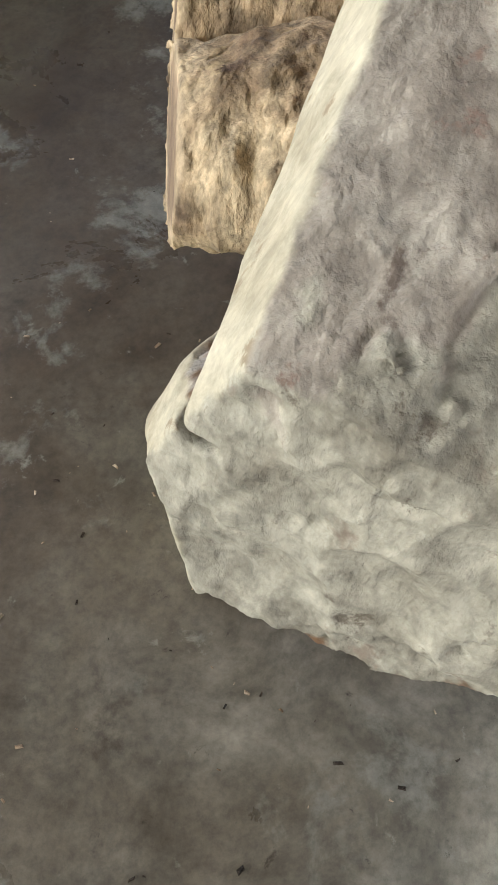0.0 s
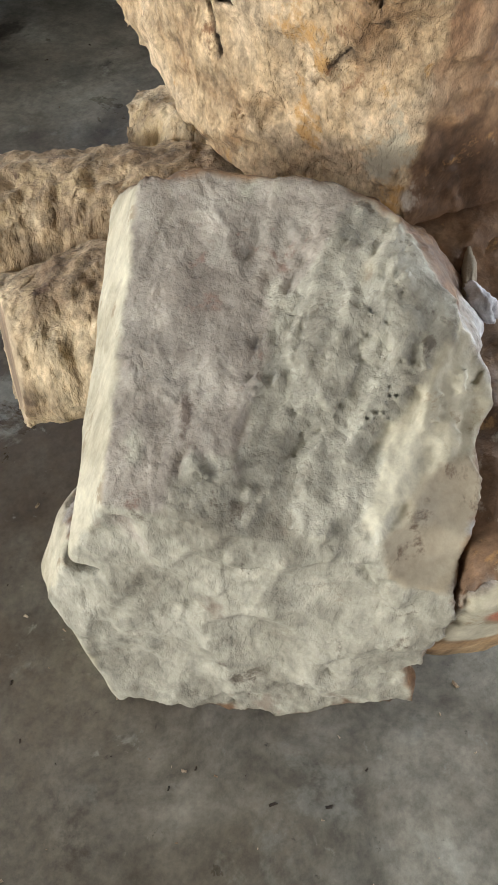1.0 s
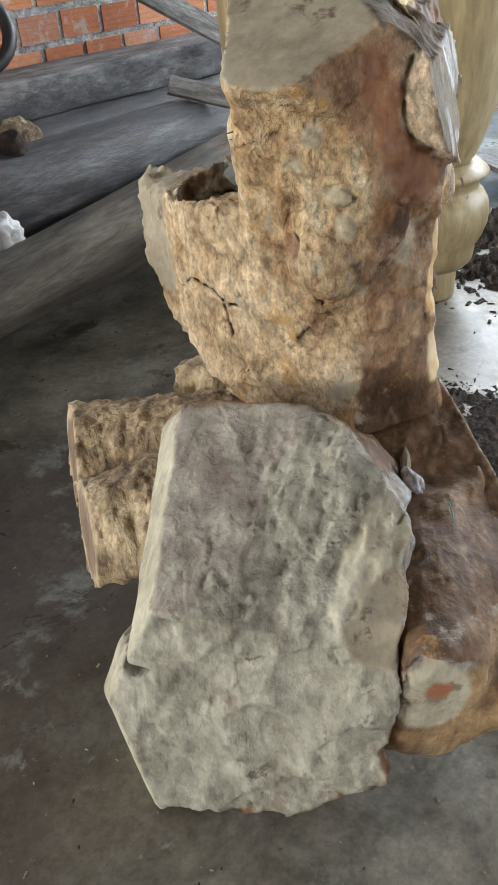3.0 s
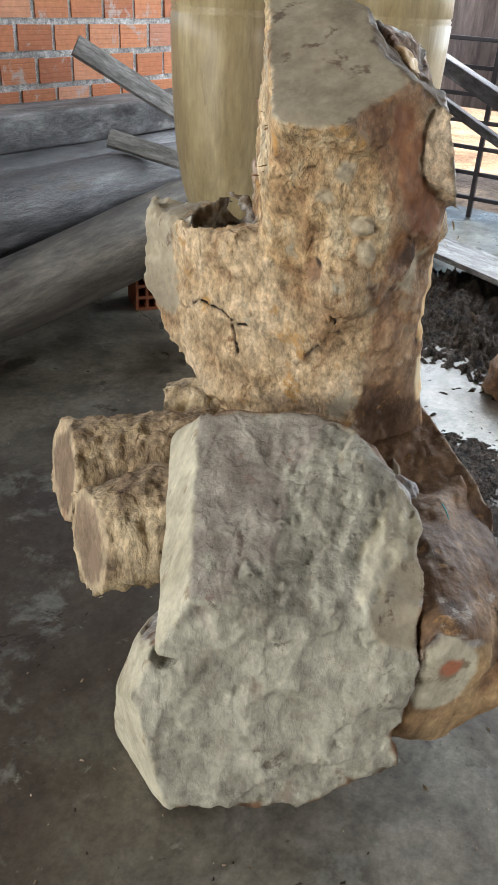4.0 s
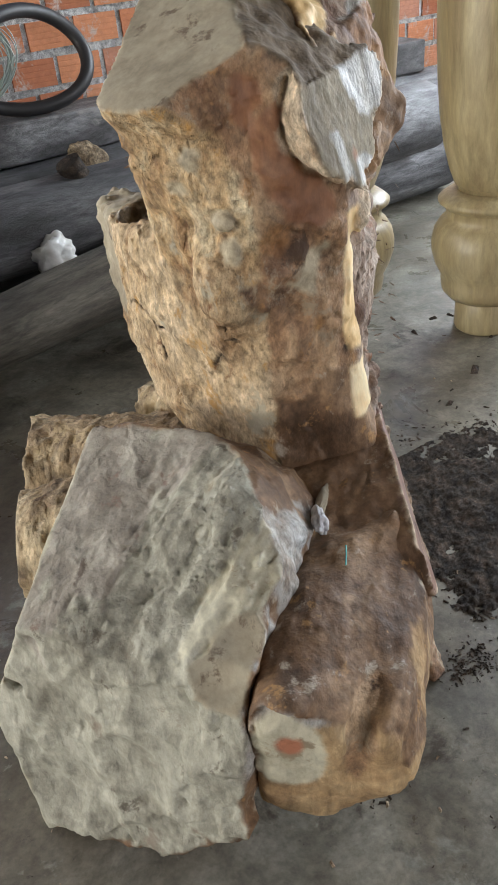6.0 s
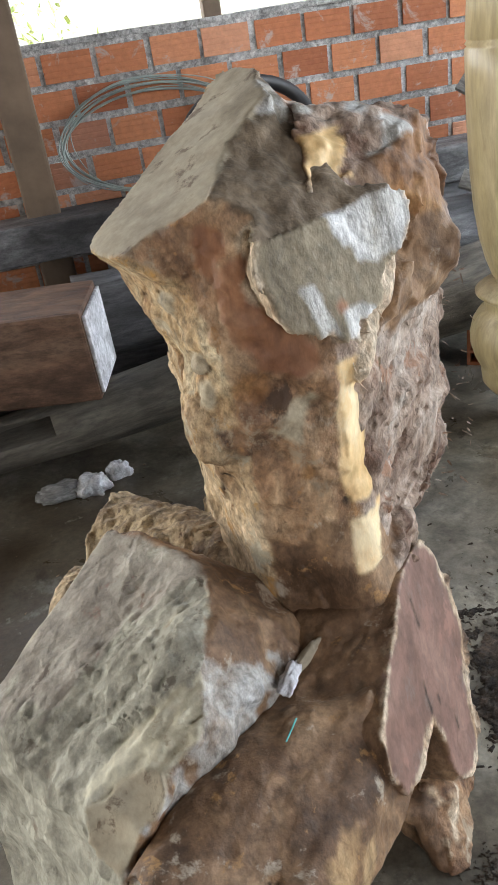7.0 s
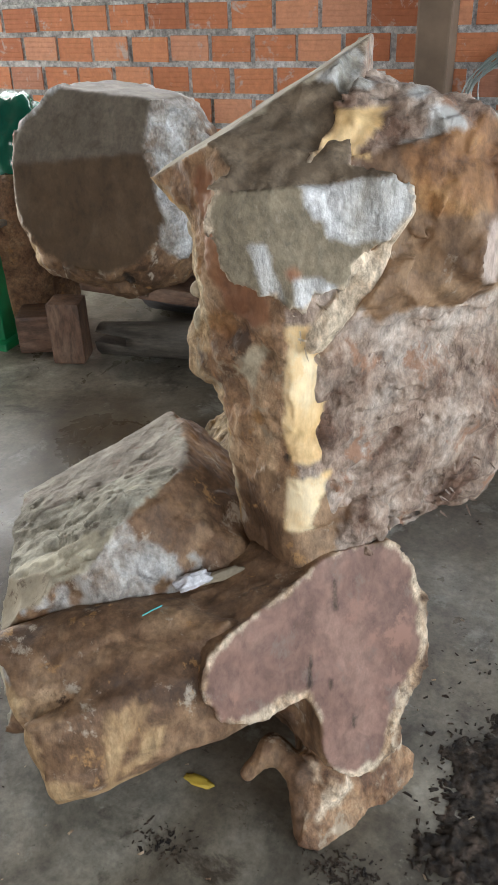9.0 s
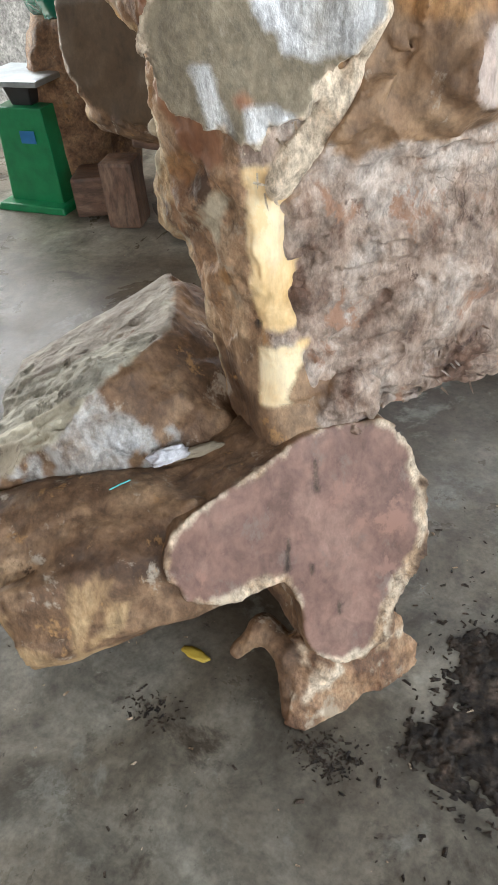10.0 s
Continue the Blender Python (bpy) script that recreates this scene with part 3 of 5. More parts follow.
def box_mesh(x, y, z, bevel=0.004):
    bm = bmesh.new()
    bmesh.ops.create_cube(bm, size=1)
    bmesh.ops.scale(bm, vec=(x, y, z), verts=bm.verts)
    if bevel:
        bmesh.ops.bevel(bm, geom=bm.edges[:], offset=bevel, segments=2, affect="EDGES", profile=0.6)
    return bm


def worn_bar(x, y, z, step, wear, seed, bevel=0.01):
    """A bar along x with cut ends and a worn, uneven skin."""
    bm = box_mesh(x, y, z, bevel)
    cuts = max(int(x / step), 2)
    for n in range(1, cuts):
        at = -x / 2 + x * n / cuts
        bmesh.ops.bisect_plane(bm, geom=bm.verts[:] + bm.edges[:] + bm.faces[:], plane_co=(at, 0, 0), plane_no=(1, 0, 0))
    for v in bm.verts:
        q = Vector((v.co.x * 2 + seed, v.co.y * 6, v.co.z * 6))
        v.co += Vector((0, noise.noise(q), noise.noise(q + Vector((9, 3, 1))))) * wear
    return bm


def round_bar(length, radius, wear, seed, sides=28, rings=40, taper=0.0, bow=0.0, slim=0.0):
    """A debarked log along x, its ends sawn."""
    bm = bmesh.new()
    rows = []
    for i in range(rings + 1):
        x = length * (i / rings - 0.5)
        row = []
        for j in range(sides):
            a = 2 * math.pi * j / sides
            thin = radius * slim * max(0.0, 1 - 2.1 * i / rings) ** 1.2
            q = Vector((x * 1.5 + seed, math.cos(a) * 0.9, math.sin(a) * 0.9))
            r = radius * (1 - taper * (i / rings - 0.5)) - thin + wear * (noise.noise(q) + 0.5 * noise.noise(q * 3))
            row.append(bm.verts.new((x, math.cos(a) * r, math.sin(a) * r - thin + bow * math.sin(math.pi * i / rings))))
        rows.append(row)
    for a, b in zip(rows, rows[1:]):
        for j in range(sides):
            bm.faces.new((a[j], a[(j + 1) % sides], b[(j + 1) % sides], b[j])).smooth = True
    bm.faces.new(rows[0])
    bm.faces.new(rows[-1][::-1])
    bmesh.ops.recalc_face_normals(bm, faces=bm.faces[:])
    return bm


def turned(profile, sides=56, facets=0):
    """A solid of revolution from (radius, height) pairs."""
    bm = bmesh.new()
    rows = []
    for r, z in profile:
        rows.append([bm.verts.new((r * math.cos(2 * math.pi * j / sides), r * math.sin(2 * math.pi * j / sides), z)) for j in range(sides)])
    for a, b in zip(rows, rows[1:]):
        for j in range(sides):
            bm.faces.new((a[j], a[(j + 1) % sides], b[(j + 1) % sides], b[j])).smooth = True
    bm.faces.new(rows[0][::-1])
    bm.faces.new(rows[-1])
    return bm


def tube(name, points, radius, material, parent=None, closed=False, sides=3):
    cu = bpy.data.curves.new(name, "CURVE")
    cu.dimensions, cu.bevel_depth, cu.bevel_resolution = "3D", radius, sides
    s = cu.splines.new("POLY")
    s.points.add(len(points) - 1)
    for q, c in zip(s.points, points):
        q.co = (*c, 1)
    s.use_cyclic_u = closed
    cu.materials.append(material)
    ob = new(name, cu)
    if parent:
        ob.parent = parent
    return ob


# ---- the setting ----
ground = part("ground", box_mesh(60, 60, 0.2, 0), earth)
ground.location = (0, 0, -0.16)
tagged(ground, "dry reddish earth yard outside the shed", "ground", kind="structure")
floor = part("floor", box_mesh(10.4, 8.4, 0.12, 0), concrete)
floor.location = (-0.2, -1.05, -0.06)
tagged(floor, "mottled grey-brown stained concrete floor, worn and dusty, with painted shade near the logs", "floor", kind="structure")

WALL_Y, WALL_TOP, PITCH_X, PITCH_Z = 2.928, 1.322, 0.2095, 0.1285
wall_north = part("wall_north", box_mesh(8.6, 0.09, WALL_TOP, 0), mortar_grey)
wall_north.location = (0.9, WALL_Y + 0.052, WALL_TOP / 2)
cap = part("mortar_cap", worn_bar(6.6, 0.1, 0.022, 0.05, 0.007, 3, 0.004), mortar_grey, wall_north, "rough grey mortar along the wall top")
cap.location = (0.2, -0.004, WALL_TOP / 2 + 0.004)
tagged(wall_north, "low unplastered red hollow-brick wall with rough grey mortar", "wall", kind="structure")
ceiling = part("ceiling", box_mesh(10.6, 9.0, 0.05, 0), roof_tin)
ceiling.matrix_world = pose(-0.2, -0.9, 3.1, -4)
tagged(ceiling, "dim tin roof of an open shed", "ceiling", kind="structure")
# Its top is unseen; the gap left above it is added for the high fill.
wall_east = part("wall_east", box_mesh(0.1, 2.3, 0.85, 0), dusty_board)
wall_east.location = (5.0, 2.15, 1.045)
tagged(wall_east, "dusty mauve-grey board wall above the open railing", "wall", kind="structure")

# Unseen walls, added to keep sky and sun light out of the shed.
for name, size, at, label in (("unseen_wall_south", (10.4, 0.1, 3.2), (-0.2, -5.3, 1.6), "dim unseen board wall added to keep out light from the south"), ("unseen_wall_west", (0.1, 8.4, 0.38), (-5.0, -1.05, 0.19), "low unseen board wall added below the side opening to block light"),):
    ob = part(name, box_mesh(*size, 0), post_wood)
    ob.location = at
    tagged(ob, label, "wall", kind="structure")
for name, size, at in (("unseen_wall_west_upper", (0.1, 8.4, 1.5), (-5.0, -1.05, 2.47)), ("unseen_wall_west_corner", (0.1, 0.25, 1.6), (-5.0, 3.025, 1.0)), ("unseen_wall_west_end", (0.1, 5.7, 1.6), (-5.0, -2.35, 1.0)),
                       ("unseen_wall_east_upper", (0.1, 8.6, 0.75), (5.0, -1.0, 2.875)), ("unseen_wall_east_end", (0.1, 3.1, 2.5), (5.0, -3.7, 1.25))):
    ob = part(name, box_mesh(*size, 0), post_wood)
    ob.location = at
    tagged(ob, "dim brown unseen board wall added to cut the light in the shed", "wall", kind="structure")

# ---- the root stump ----
stump = holder("root_stump", (1.0, 0.5, 0.0), "massive sawn tree root stump with bark and pale hewn faces", "tree stump")
STEP = 0.0044


def own(ob):
    ob.matrix_parent_inverse = Matrix.Translation((-1.0, -0.5, 0.0))
    return ob


FRONT_UP, FRONT_LOW = ((0.614, 0.452, 0.535), (-0.362, -0.232, 0.903)), ((0.491, 0.325, 0.32), (-0.846, -0.52, 0.12))


def front_shape(p):
    wave = 0.007 * rugged(p, 0.05, 31, 3)
    d = solid(flat(p, *FRONT_UP) - 0.02 * np.clip(1 - np.hypot(p[:, 0] - 0.73, p[:, 1] - 0.38) / 0.12, 0, 1), 0)
    d = cut(d, flat(p, *FRONT_LOW) + wave, 0, 0.006)
    d = cut(d, flat(p, (0.615, 0.627, 0.58), (-0.696, 0.583, 0.419)), 1, 0.008)
    d = cut(d, np.minimum(flat(p, (0.445, 0.627, 0.22), (-0.25, 0.95, 0.2)), flat(p, (0.455, 0.585, 0.34), (-0.1, -0.3, -0.95))), 1, 0.02)
    d = cut(d, flat(p, (0.368, 0.535, 0.12), (-0.93, 0.33, -0.12)), 1, 0.01)
    under = np.minimum(flat(p, (0.545, 0.655, 0.455), (-0.3, 0.8, -0.51)), flat(p, (0.455, 0.585, 0.315), (0.1, 0.45, 0.9)))
    d = cut(d, under, 2, 0.02)
    d = cut(d, flat(p, (0.752, 0.279, 0.427), (0.575, -0.816, -0.059)) + wave, 2, 0.012)
    d = cut(d, flat(p, (0.547, 0.21, 0.125), (0.3, -0.5, -0.8)) + wave, 2, 0.03)
    d = cut(d, flat(p, (0.770, 0.45, 0.626), (0.68, -0.1, 0.73)) + wave, 2, 0.015)
    d = cut(d, flat(p, (0.74, 0.326, 0.585), (0.6, -0.5, 0.62)) + wave, 2, 0.015)
    d = cut(d, flat(p, (0.680, 0.64, 0.615), (0.55, 0.5, 0.67)), 2, 0.02)
    d = cut(d, flat(p, (0.636, 0.675, 0.613), (-0.15, 0.7, 0.7)), 0, 0.015)
    d = cut(d, flat(p, (0.92, 0.6, 0.4), (1, 0.2, 0.1)), 2, 0.02)
    d = cut(d, flat(p, (0.441, 0.35, 0.052), (-0.3, -0.35, -0.88)) + wave, 2, 0.02)
    d = cut(d, flat(p, (0.5, 0.5, 0.002), (0, 0, -1)), 2, 0.01)
    d = cut(d, -rod(p, (0.428, 0.462, 0.44), (0.424, 0.432, 0.385), 0.008, 0.004), 5, 0.006)
    for at, r in (((0.645, 0.665, 0.62), 0.014), ((0.405, 0.51, 0.335), 0.022), ((0.372, 0.475, 0.215), 0.018)):
        d = cut(d, -ball(p, at, (r, r, r * 0.7)), 0, 0.015)
    for at in ((0.60, 0.215, 0.425), (0.66, 0.235, 0.485)):
        d = cut(d, -ball(p, (at[0] - 0.055, at[1] - 0.055, at[2] + 0.065), (0.1, 0.1, 0.1)), 4, 0.004)
    return d


def front_dress(c, k):
    white = (k == 2) & (c[:, 0] < 0.87) & (c[:, 2] > 0.28) & (flat(c, (0.79, 0.35, 0.535), (0.1, 0.6, 0.78)) < 0.025 * rugged(c, 0.06, 5, 3)) & (0.7 * lumps(c * np.array((1, 1, 0.4)), 0.04, 8) + 0.5 * lumps(c * np.array((1, 1, 0.5)), 0.012, 3) > -0.3)
    upper = flat(c, *FRONT_UP) > flat(c, *FRONT_LOW)
    across = flat(c, (0.6, 0.5, 0.55), (-0.25, 0.97, 0.0))
    mauve = (k == 0) & upper & (across > 0.09 * rugged(drawn(c, (0.8, 0.26, 0.54), 2), 0.07, 15, 4) - 0.03)
    cream = (k == 0) & upper & (across < -0.02) & (rugged(drawn(c, (0.8, 0.26, 0.54), 3), 0.05, 17, 4) > 0.12)
    return np.where(white, 3, np.where(mauve, 5, np.where(cream, 1, k)))


def hewn(q):
    """Hewn and torn wood: smooth where the blade ran, ragged ledges elsewhere."""
    along = drawn(q, (0.8, 0.26, 0.54), 2.5)
    torn = np.clip(0.45 - flat(q, (0.6, 0.5, 0.5), (-0.25, 0.97, 0.0)) / 0.16 + 0.6 * lumps(q, 0.09, 4), 0.15, 1)
    ridge = (np.abs(lumps(along, 0.05, 8)) - 0.3) + 0.5 * (np.abs(lumps(along, 0.022, 18)) - 0.3)
    return 0.003 * lumps(q, 0.17, 3) + 0.012 * torn * terraces(along, 0.06, 5, 0.12) + 0.007 * torn * ridge + (0.0012 + 0.0015 * torn) * rugged(along, 0.014, 7, 2)


def scoops(p):
    """Hollows where chips of wood broke out of the lower face."""
    pick = random.Random(14)
    d = np.full(len(p), -1.0, np.float32)
    at, way = (np.array(s, np.float32) for s in FRONT_LOW)
    side = np.array((-way[1], way[0], 0), np.float32) / math.hypot(way[0], way[1])
    for n in range(16):
        spot = at + side * pick.uniform(-0.14, 0.14) + np.array((0, 0, pick.uniform(-0.28, 0.1)), np.float32)
        spot = spot - way * ((spot - at) @ way)
        tilt = way + side * pick.uniform(-0.4, 0.4) + np.array((0, 0, pick.uniform(-0.4, 0.4)), np.float32)
        tilt /= np.linalg.norm(tilt)
        r = pick.uniform(0.06, 0.15)
        off = p - spot - tilt * (r - pick.uniform(0.004, 0.009))
        d = np.maximum(d, r - np.sqrt((off * off).sum(1)) + 0.003 * rugged(p, 0.03, 70 + n, 2))
    return d


own(carve("front_root", front_shape, (0.28, 0.12, 0.0), (0.95, 0.82, 0.68), STEP, {0: hewn, 1: lambda q: 0.0025 * rugged(drawn(q, (0.4, 0.3, 0.85), 2), 0.05, 4, 4), 2: (0.009, 0.07, 4), 4: (0.001, 0.05, 2)},
          (pale_wood, cream_wood, brown_smooth, dusty_blue, sawn_grey, mauve_wood), stump, front_dress, "pale grey hewn root block, chipped all over", (scoops, None)))


SCALLOP_AT, SCALLOP_N, SCALLOP_U, SCALLOP_V = (1.056, 0.451, 1.039), (0.421, -0.872, 0.248), np.array((0.9005, 0.4348, 0.0)), np.array((-0.1079, 0.2234, 0.9687))
RIM_ANGLE = (-180, -160, -138, -111, -87, -78, -48, -30, -12, 9, 21, 45, 72, 100, 128, 145, 158, 180)
RIM_RADIUS = (0.119, 0.114, 0.1, 0.087, 0.105, 0.085, 0.09, 0.078, 0.094, 0.139, 0.155, 0.122, 0.097, 0.1, 0.115, 0.129, 0.13, 0.119)
CRACK = ((0.864, 0.854, 0.697), (0.848, 0.805, 0.729), (0.837, 0.749, 0.723), (0.842, 0.715, 0.707), (0.838, 0.693, 0.71))
SIDE_CRACK = ((0.838, 0.726, 0.7), (0.839, 0.721, 0.673), (0.841, 0.712, 0.646))
FINE_CRACK = ((0.838, 0.516, 0.775), (0.854, 0.515, 0.748), (0.862, 0.511, 0.724), (0.872, 0.494, 0.709))
LOW_CRACK = ((0.855, 0.57, 0.683), (0.853, 0.559, 0.695), (0.855, 0.544, 0.709))
STONES = (((0.843, 0.485, 0.931), (0.012, 0.02, 0.014)), ((0.848, 0.479, 0.888), (0.012, 0.018, 0.02)), ((0.824, 0.521, 1.016), (0.012, 0.02, 0.022)), ((0.82, 0.551, 0.974), (0.012, 0.024, 0.012)), ((0.84, 0.5, 0.845), (0.014, 0.02, 0.012)))


def cracks(p):
    """Dry cracks run across the face of the trunk and on over the horn."""
    p = p + 0.003 * np.stack([lumps(p, 0.02, n) for n in (61, 62, 63)], 1)
    d = np.full(len(p), -1.0, np.float32)
    for line, r in ((CRACK, 0.0032), (SIDE_CRACK, 0.0026), (FINE_CRACK, 0.0021), (LOW_CRACK, 0.0021)):
        for a, b in zip(line, line[1:]):
            d = np.maximum(d, -rod(p, a, b, r, r * 0.85, (0.3, 1, 1)))
    return d


def scallop_axes(p):
    q = p - np.array(SCALLOP_AT)
    return q @ SCALLOP_U + 0.035, q @ SCALLOP_V


def scallop(p):
    """The swollen lip below the hollow, its face cut flat."""
    u, v = scallop_axes(p)
    deep = -flat(p, SCALLOP_AT, SCALLOP_N)
    rim = np.interp(np.degrees(np.arctan2(v, u)), RIM_ANGLE, RIM_RADIUS)
    side = (np.hypot(u, v) - rim + 0.55 * np.clip(deep, 0, None)) * 0.8
    return solid(np.maximum(side, np.maximum(deep - 0.16, -deep - 0.05)).astype(np.float32), 13)


PINK_AT, PINK_N = (1.123, 0.422, 0.399), (0.783, -0.566, 0.259)


def trunk_front(p):
    return flat(p, (0.972, 0.442, 0.699), (-0.253, -0.961, -0.108)) + 0.13 * np.clip(p[:, 2] - 0.85, 0, None)


def trunk_shape(p):
    z = p[:, 2]
    wave = 0.008 * rugged(p, 0.06, 41, 3)
    d = solid(flat(p, (0.846, 0.584, 0.713), (-0.981, -0.167, -0.097)) - 0.45 * np.clip(z - 0.915, 0, None), 0)
    d = cut(d, flat(p, (0.832, 0.507, 0.926), (-0.86, -0.5, -0.102)) - 12 * np.clip(z - 1.02, 0, None) ** 2, 0, 0.03)
    d = join(d, solid(ball(p, (0.853, 0.51, 0.83), (0.04, 0.05, 0.06)), 0), 0.05)
    d = cut(d, trunk_front(p) + wave, 1, 0.02)
    d = cut(d, flat(p, (1.062, 0.5, 0.7), (0.97, 0.2, 0.0)), 4, 0.02)
    d = cut(d, flat(p, (1.034, 0.441, 0.8), (0.72, -0.69, 0.0)) + 0.6 * wave, 4, 0.02)
    d = cut(d, flat(p, (0.83, 0.67, 0.9), (-0.62, 0.78, 0.0)), 0, 0.03)
    d = cut(d, flat(p, (0.95, 0.86, 0.8), (0.1, 0.99, 0.1)), 0, 0.06)
    d = join(d, solid(rod(p, (0.99, 0.5, 0.66), (1.06, 0.44, 0.44), 0.06, 0.062), 8), 0.06)
    d = join(d, scallop(p), 0.012)
    d = cut(d, flat(p, SCALLOP_AT, SCALLOP_N) - 3 * np.clip(0.945 - z, 0, None), 3, 0.006)
    d = join(d, solid(rod(p, (1.042, 0.444, 0.89), (1.096, 0.49, 0.98), 0.012, 0.011) + wave, 13), 0.03)
    d = join(d, solid(rod(p, (1.096, 0.49, 0.98), (1.145, 0.52, 1.06), 0.011, 0.007) + wave, 13), 0.03)
    d = cut(d, -rod(p, (1.008, 0.423, 0.70), (1.002, 0.413, 0.80), 0.006, 0.006), 12, 0.004)
    d = cut(d, -rod(p, (1.002, 0.413, 0.80), (1.008, 0.415, 0.90), 0.005, 0.003), 12, 0.004)
    d = cut(d, -ball(p, (0.818, 0.558, 0.85), (0.014, 0.02, 0.015)) + 1.6 * wave, 1, 0.012)
    d = cut(d, -ball(p, (0.824, 0.546, 0.86), (0.008, 0.007, 0.009)), 12, 0.004)
    d = cut(d, -ball(p, (0.872, 0.452, 0.70), (0.018, 0.02, 0.035)) + 1.2 * wave, 1, 0.01)
    for at, r in STONES:
        d = join(d, solid(ball(p, at, r), 11), 0.003)
    d = cut(d, flat(p, (0.861, 0.591, 1.15), (-0.471, -0.148, 0.87)), 2, 0.004)
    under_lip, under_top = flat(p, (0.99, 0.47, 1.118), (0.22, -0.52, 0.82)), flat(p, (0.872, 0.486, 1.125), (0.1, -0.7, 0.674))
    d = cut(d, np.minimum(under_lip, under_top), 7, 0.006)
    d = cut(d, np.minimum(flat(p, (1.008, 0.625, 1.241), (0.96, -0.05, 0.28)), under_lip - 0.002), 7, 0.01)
    d = cut(d, np.minimum(flat(p, PINK_AT, PINK_N) + 0.01, 0.58 - z), 8, 0.02)
    d = join(d, solid(ball(p, (1.08, 0.502, 0.56), (0.05, 0.055, 0.045)) + 2 * wave, 9), 0.02)
    return cut(d, flat(p, (1, 0.5, 0.3), (0, 0, -1)), 1, 0.02)


def trunk_dress(c, k):
    x, y, z = c.T
    w = 0.012 * rugged(c, 0.05, 11, 3)
    k = np.where((k == 1) & (z + 3 * w < 0.625), 8, k)
    a, b = np.array((0.868, 0.495, 1.13)), np.array((0.935, 0.40, 0.945))
    t = np.clip((c - a) @ (b - a) / ((b - a) @ (b - a)), 0, 1)
    k = np.where(np.isin(k, (0, 1)) & (np.linalg.norm(c - a - t[:, None] * (b - a), axis=1) < 0.018 + 0.03 * t + w), 5, k)
    strip = (x > 1.005 + 0.8 * w + 0.04 * np.clip(0.75 - z, 0, 1)) & (x < 1.06 + w) & (y < 0.5) & np.isin(k, (1, 4, 8))
    k = np.where(strip & (((z > 0.70 + w) & (z < 0.915)) | ((z > 0.585) & (z < 0.672 + w))), 4, np.where((k == 4), 9, k))
    u, v = scallop_axes(c)
    u = u - 0.035
    torn = ((u > 0.0 - 0.35 * v + 1.2 * w) & (v > -0.004 + w)) | ((np.abs(u + 0.095 + 0.25 * v) < 0.012 + 0.5 * w) & (v < -0.012)) | ((u + 0.4 * v > -0.08 + w) & (v < -0.066 + w))
    k = np.where((k == 3) & torn, 6, k)
    k = np.where((k == 3) & (np.hypot(u + 0.045, v + 0.05) < 0.009), 5, k)
    k = np.where((k == 0) & (z > 0.85 + 6 * w), 14, k)
    k = np.where((k == 1) & (np.hypot(x - 0.95, (z - 0.842) * 0.6) < 0.016 + 1.6 * w) & (lumps(c, 0.02, 6) > -0.2), 11, k)
    k = np.where((k == 1) & (np.hypot(x - 0.955, z - 0.76) < 0.013 + 0.5 * w), 15, k)
    k = np.where((k == 1) & (np.hypot(x - 0.90, z - 0.90) < 0.025 + w), 15, k)
    return np.where((k == 7) & (np.linalg.norm(c - np.array((0.995, 0.62, 1.235)), axis=1) < 0.05 + w), 6, k)


def flaking(q):
    """Dry inner bark: broad swells, broken layers and grit."""
    return 0.004 * rugged(q, 0.1, 3, 2) + 0.006 * (np.abs(lumps(q, 0.045, 28)) - 0.3) + 0.009 * np.clip(0.55 + lumps(q, 0.08, 2), 0.1, 1) * terraces(q, 0.055, 9, 0.1) + 0.0024 * rugged(q, 0.014, 5, 2)


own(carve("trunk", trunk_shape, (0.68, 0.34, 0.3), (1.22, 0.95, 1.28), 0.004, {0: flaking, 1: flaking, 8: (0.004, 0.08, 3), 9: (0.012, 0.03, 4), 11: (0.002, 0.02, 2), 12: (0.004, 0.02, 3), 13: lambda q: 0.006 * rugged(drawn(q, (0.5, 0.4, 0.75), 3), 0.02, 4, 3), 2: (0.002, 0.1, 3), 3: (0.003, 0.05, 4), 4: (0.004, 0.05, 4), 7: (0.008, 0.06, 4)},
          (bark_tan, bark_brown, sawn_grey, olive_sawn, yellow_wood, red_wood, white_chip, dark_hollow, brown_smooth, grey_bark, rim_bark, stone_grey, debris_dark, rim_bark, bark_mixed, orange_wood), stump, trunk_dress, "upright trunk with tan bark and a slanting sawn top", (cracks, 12)))


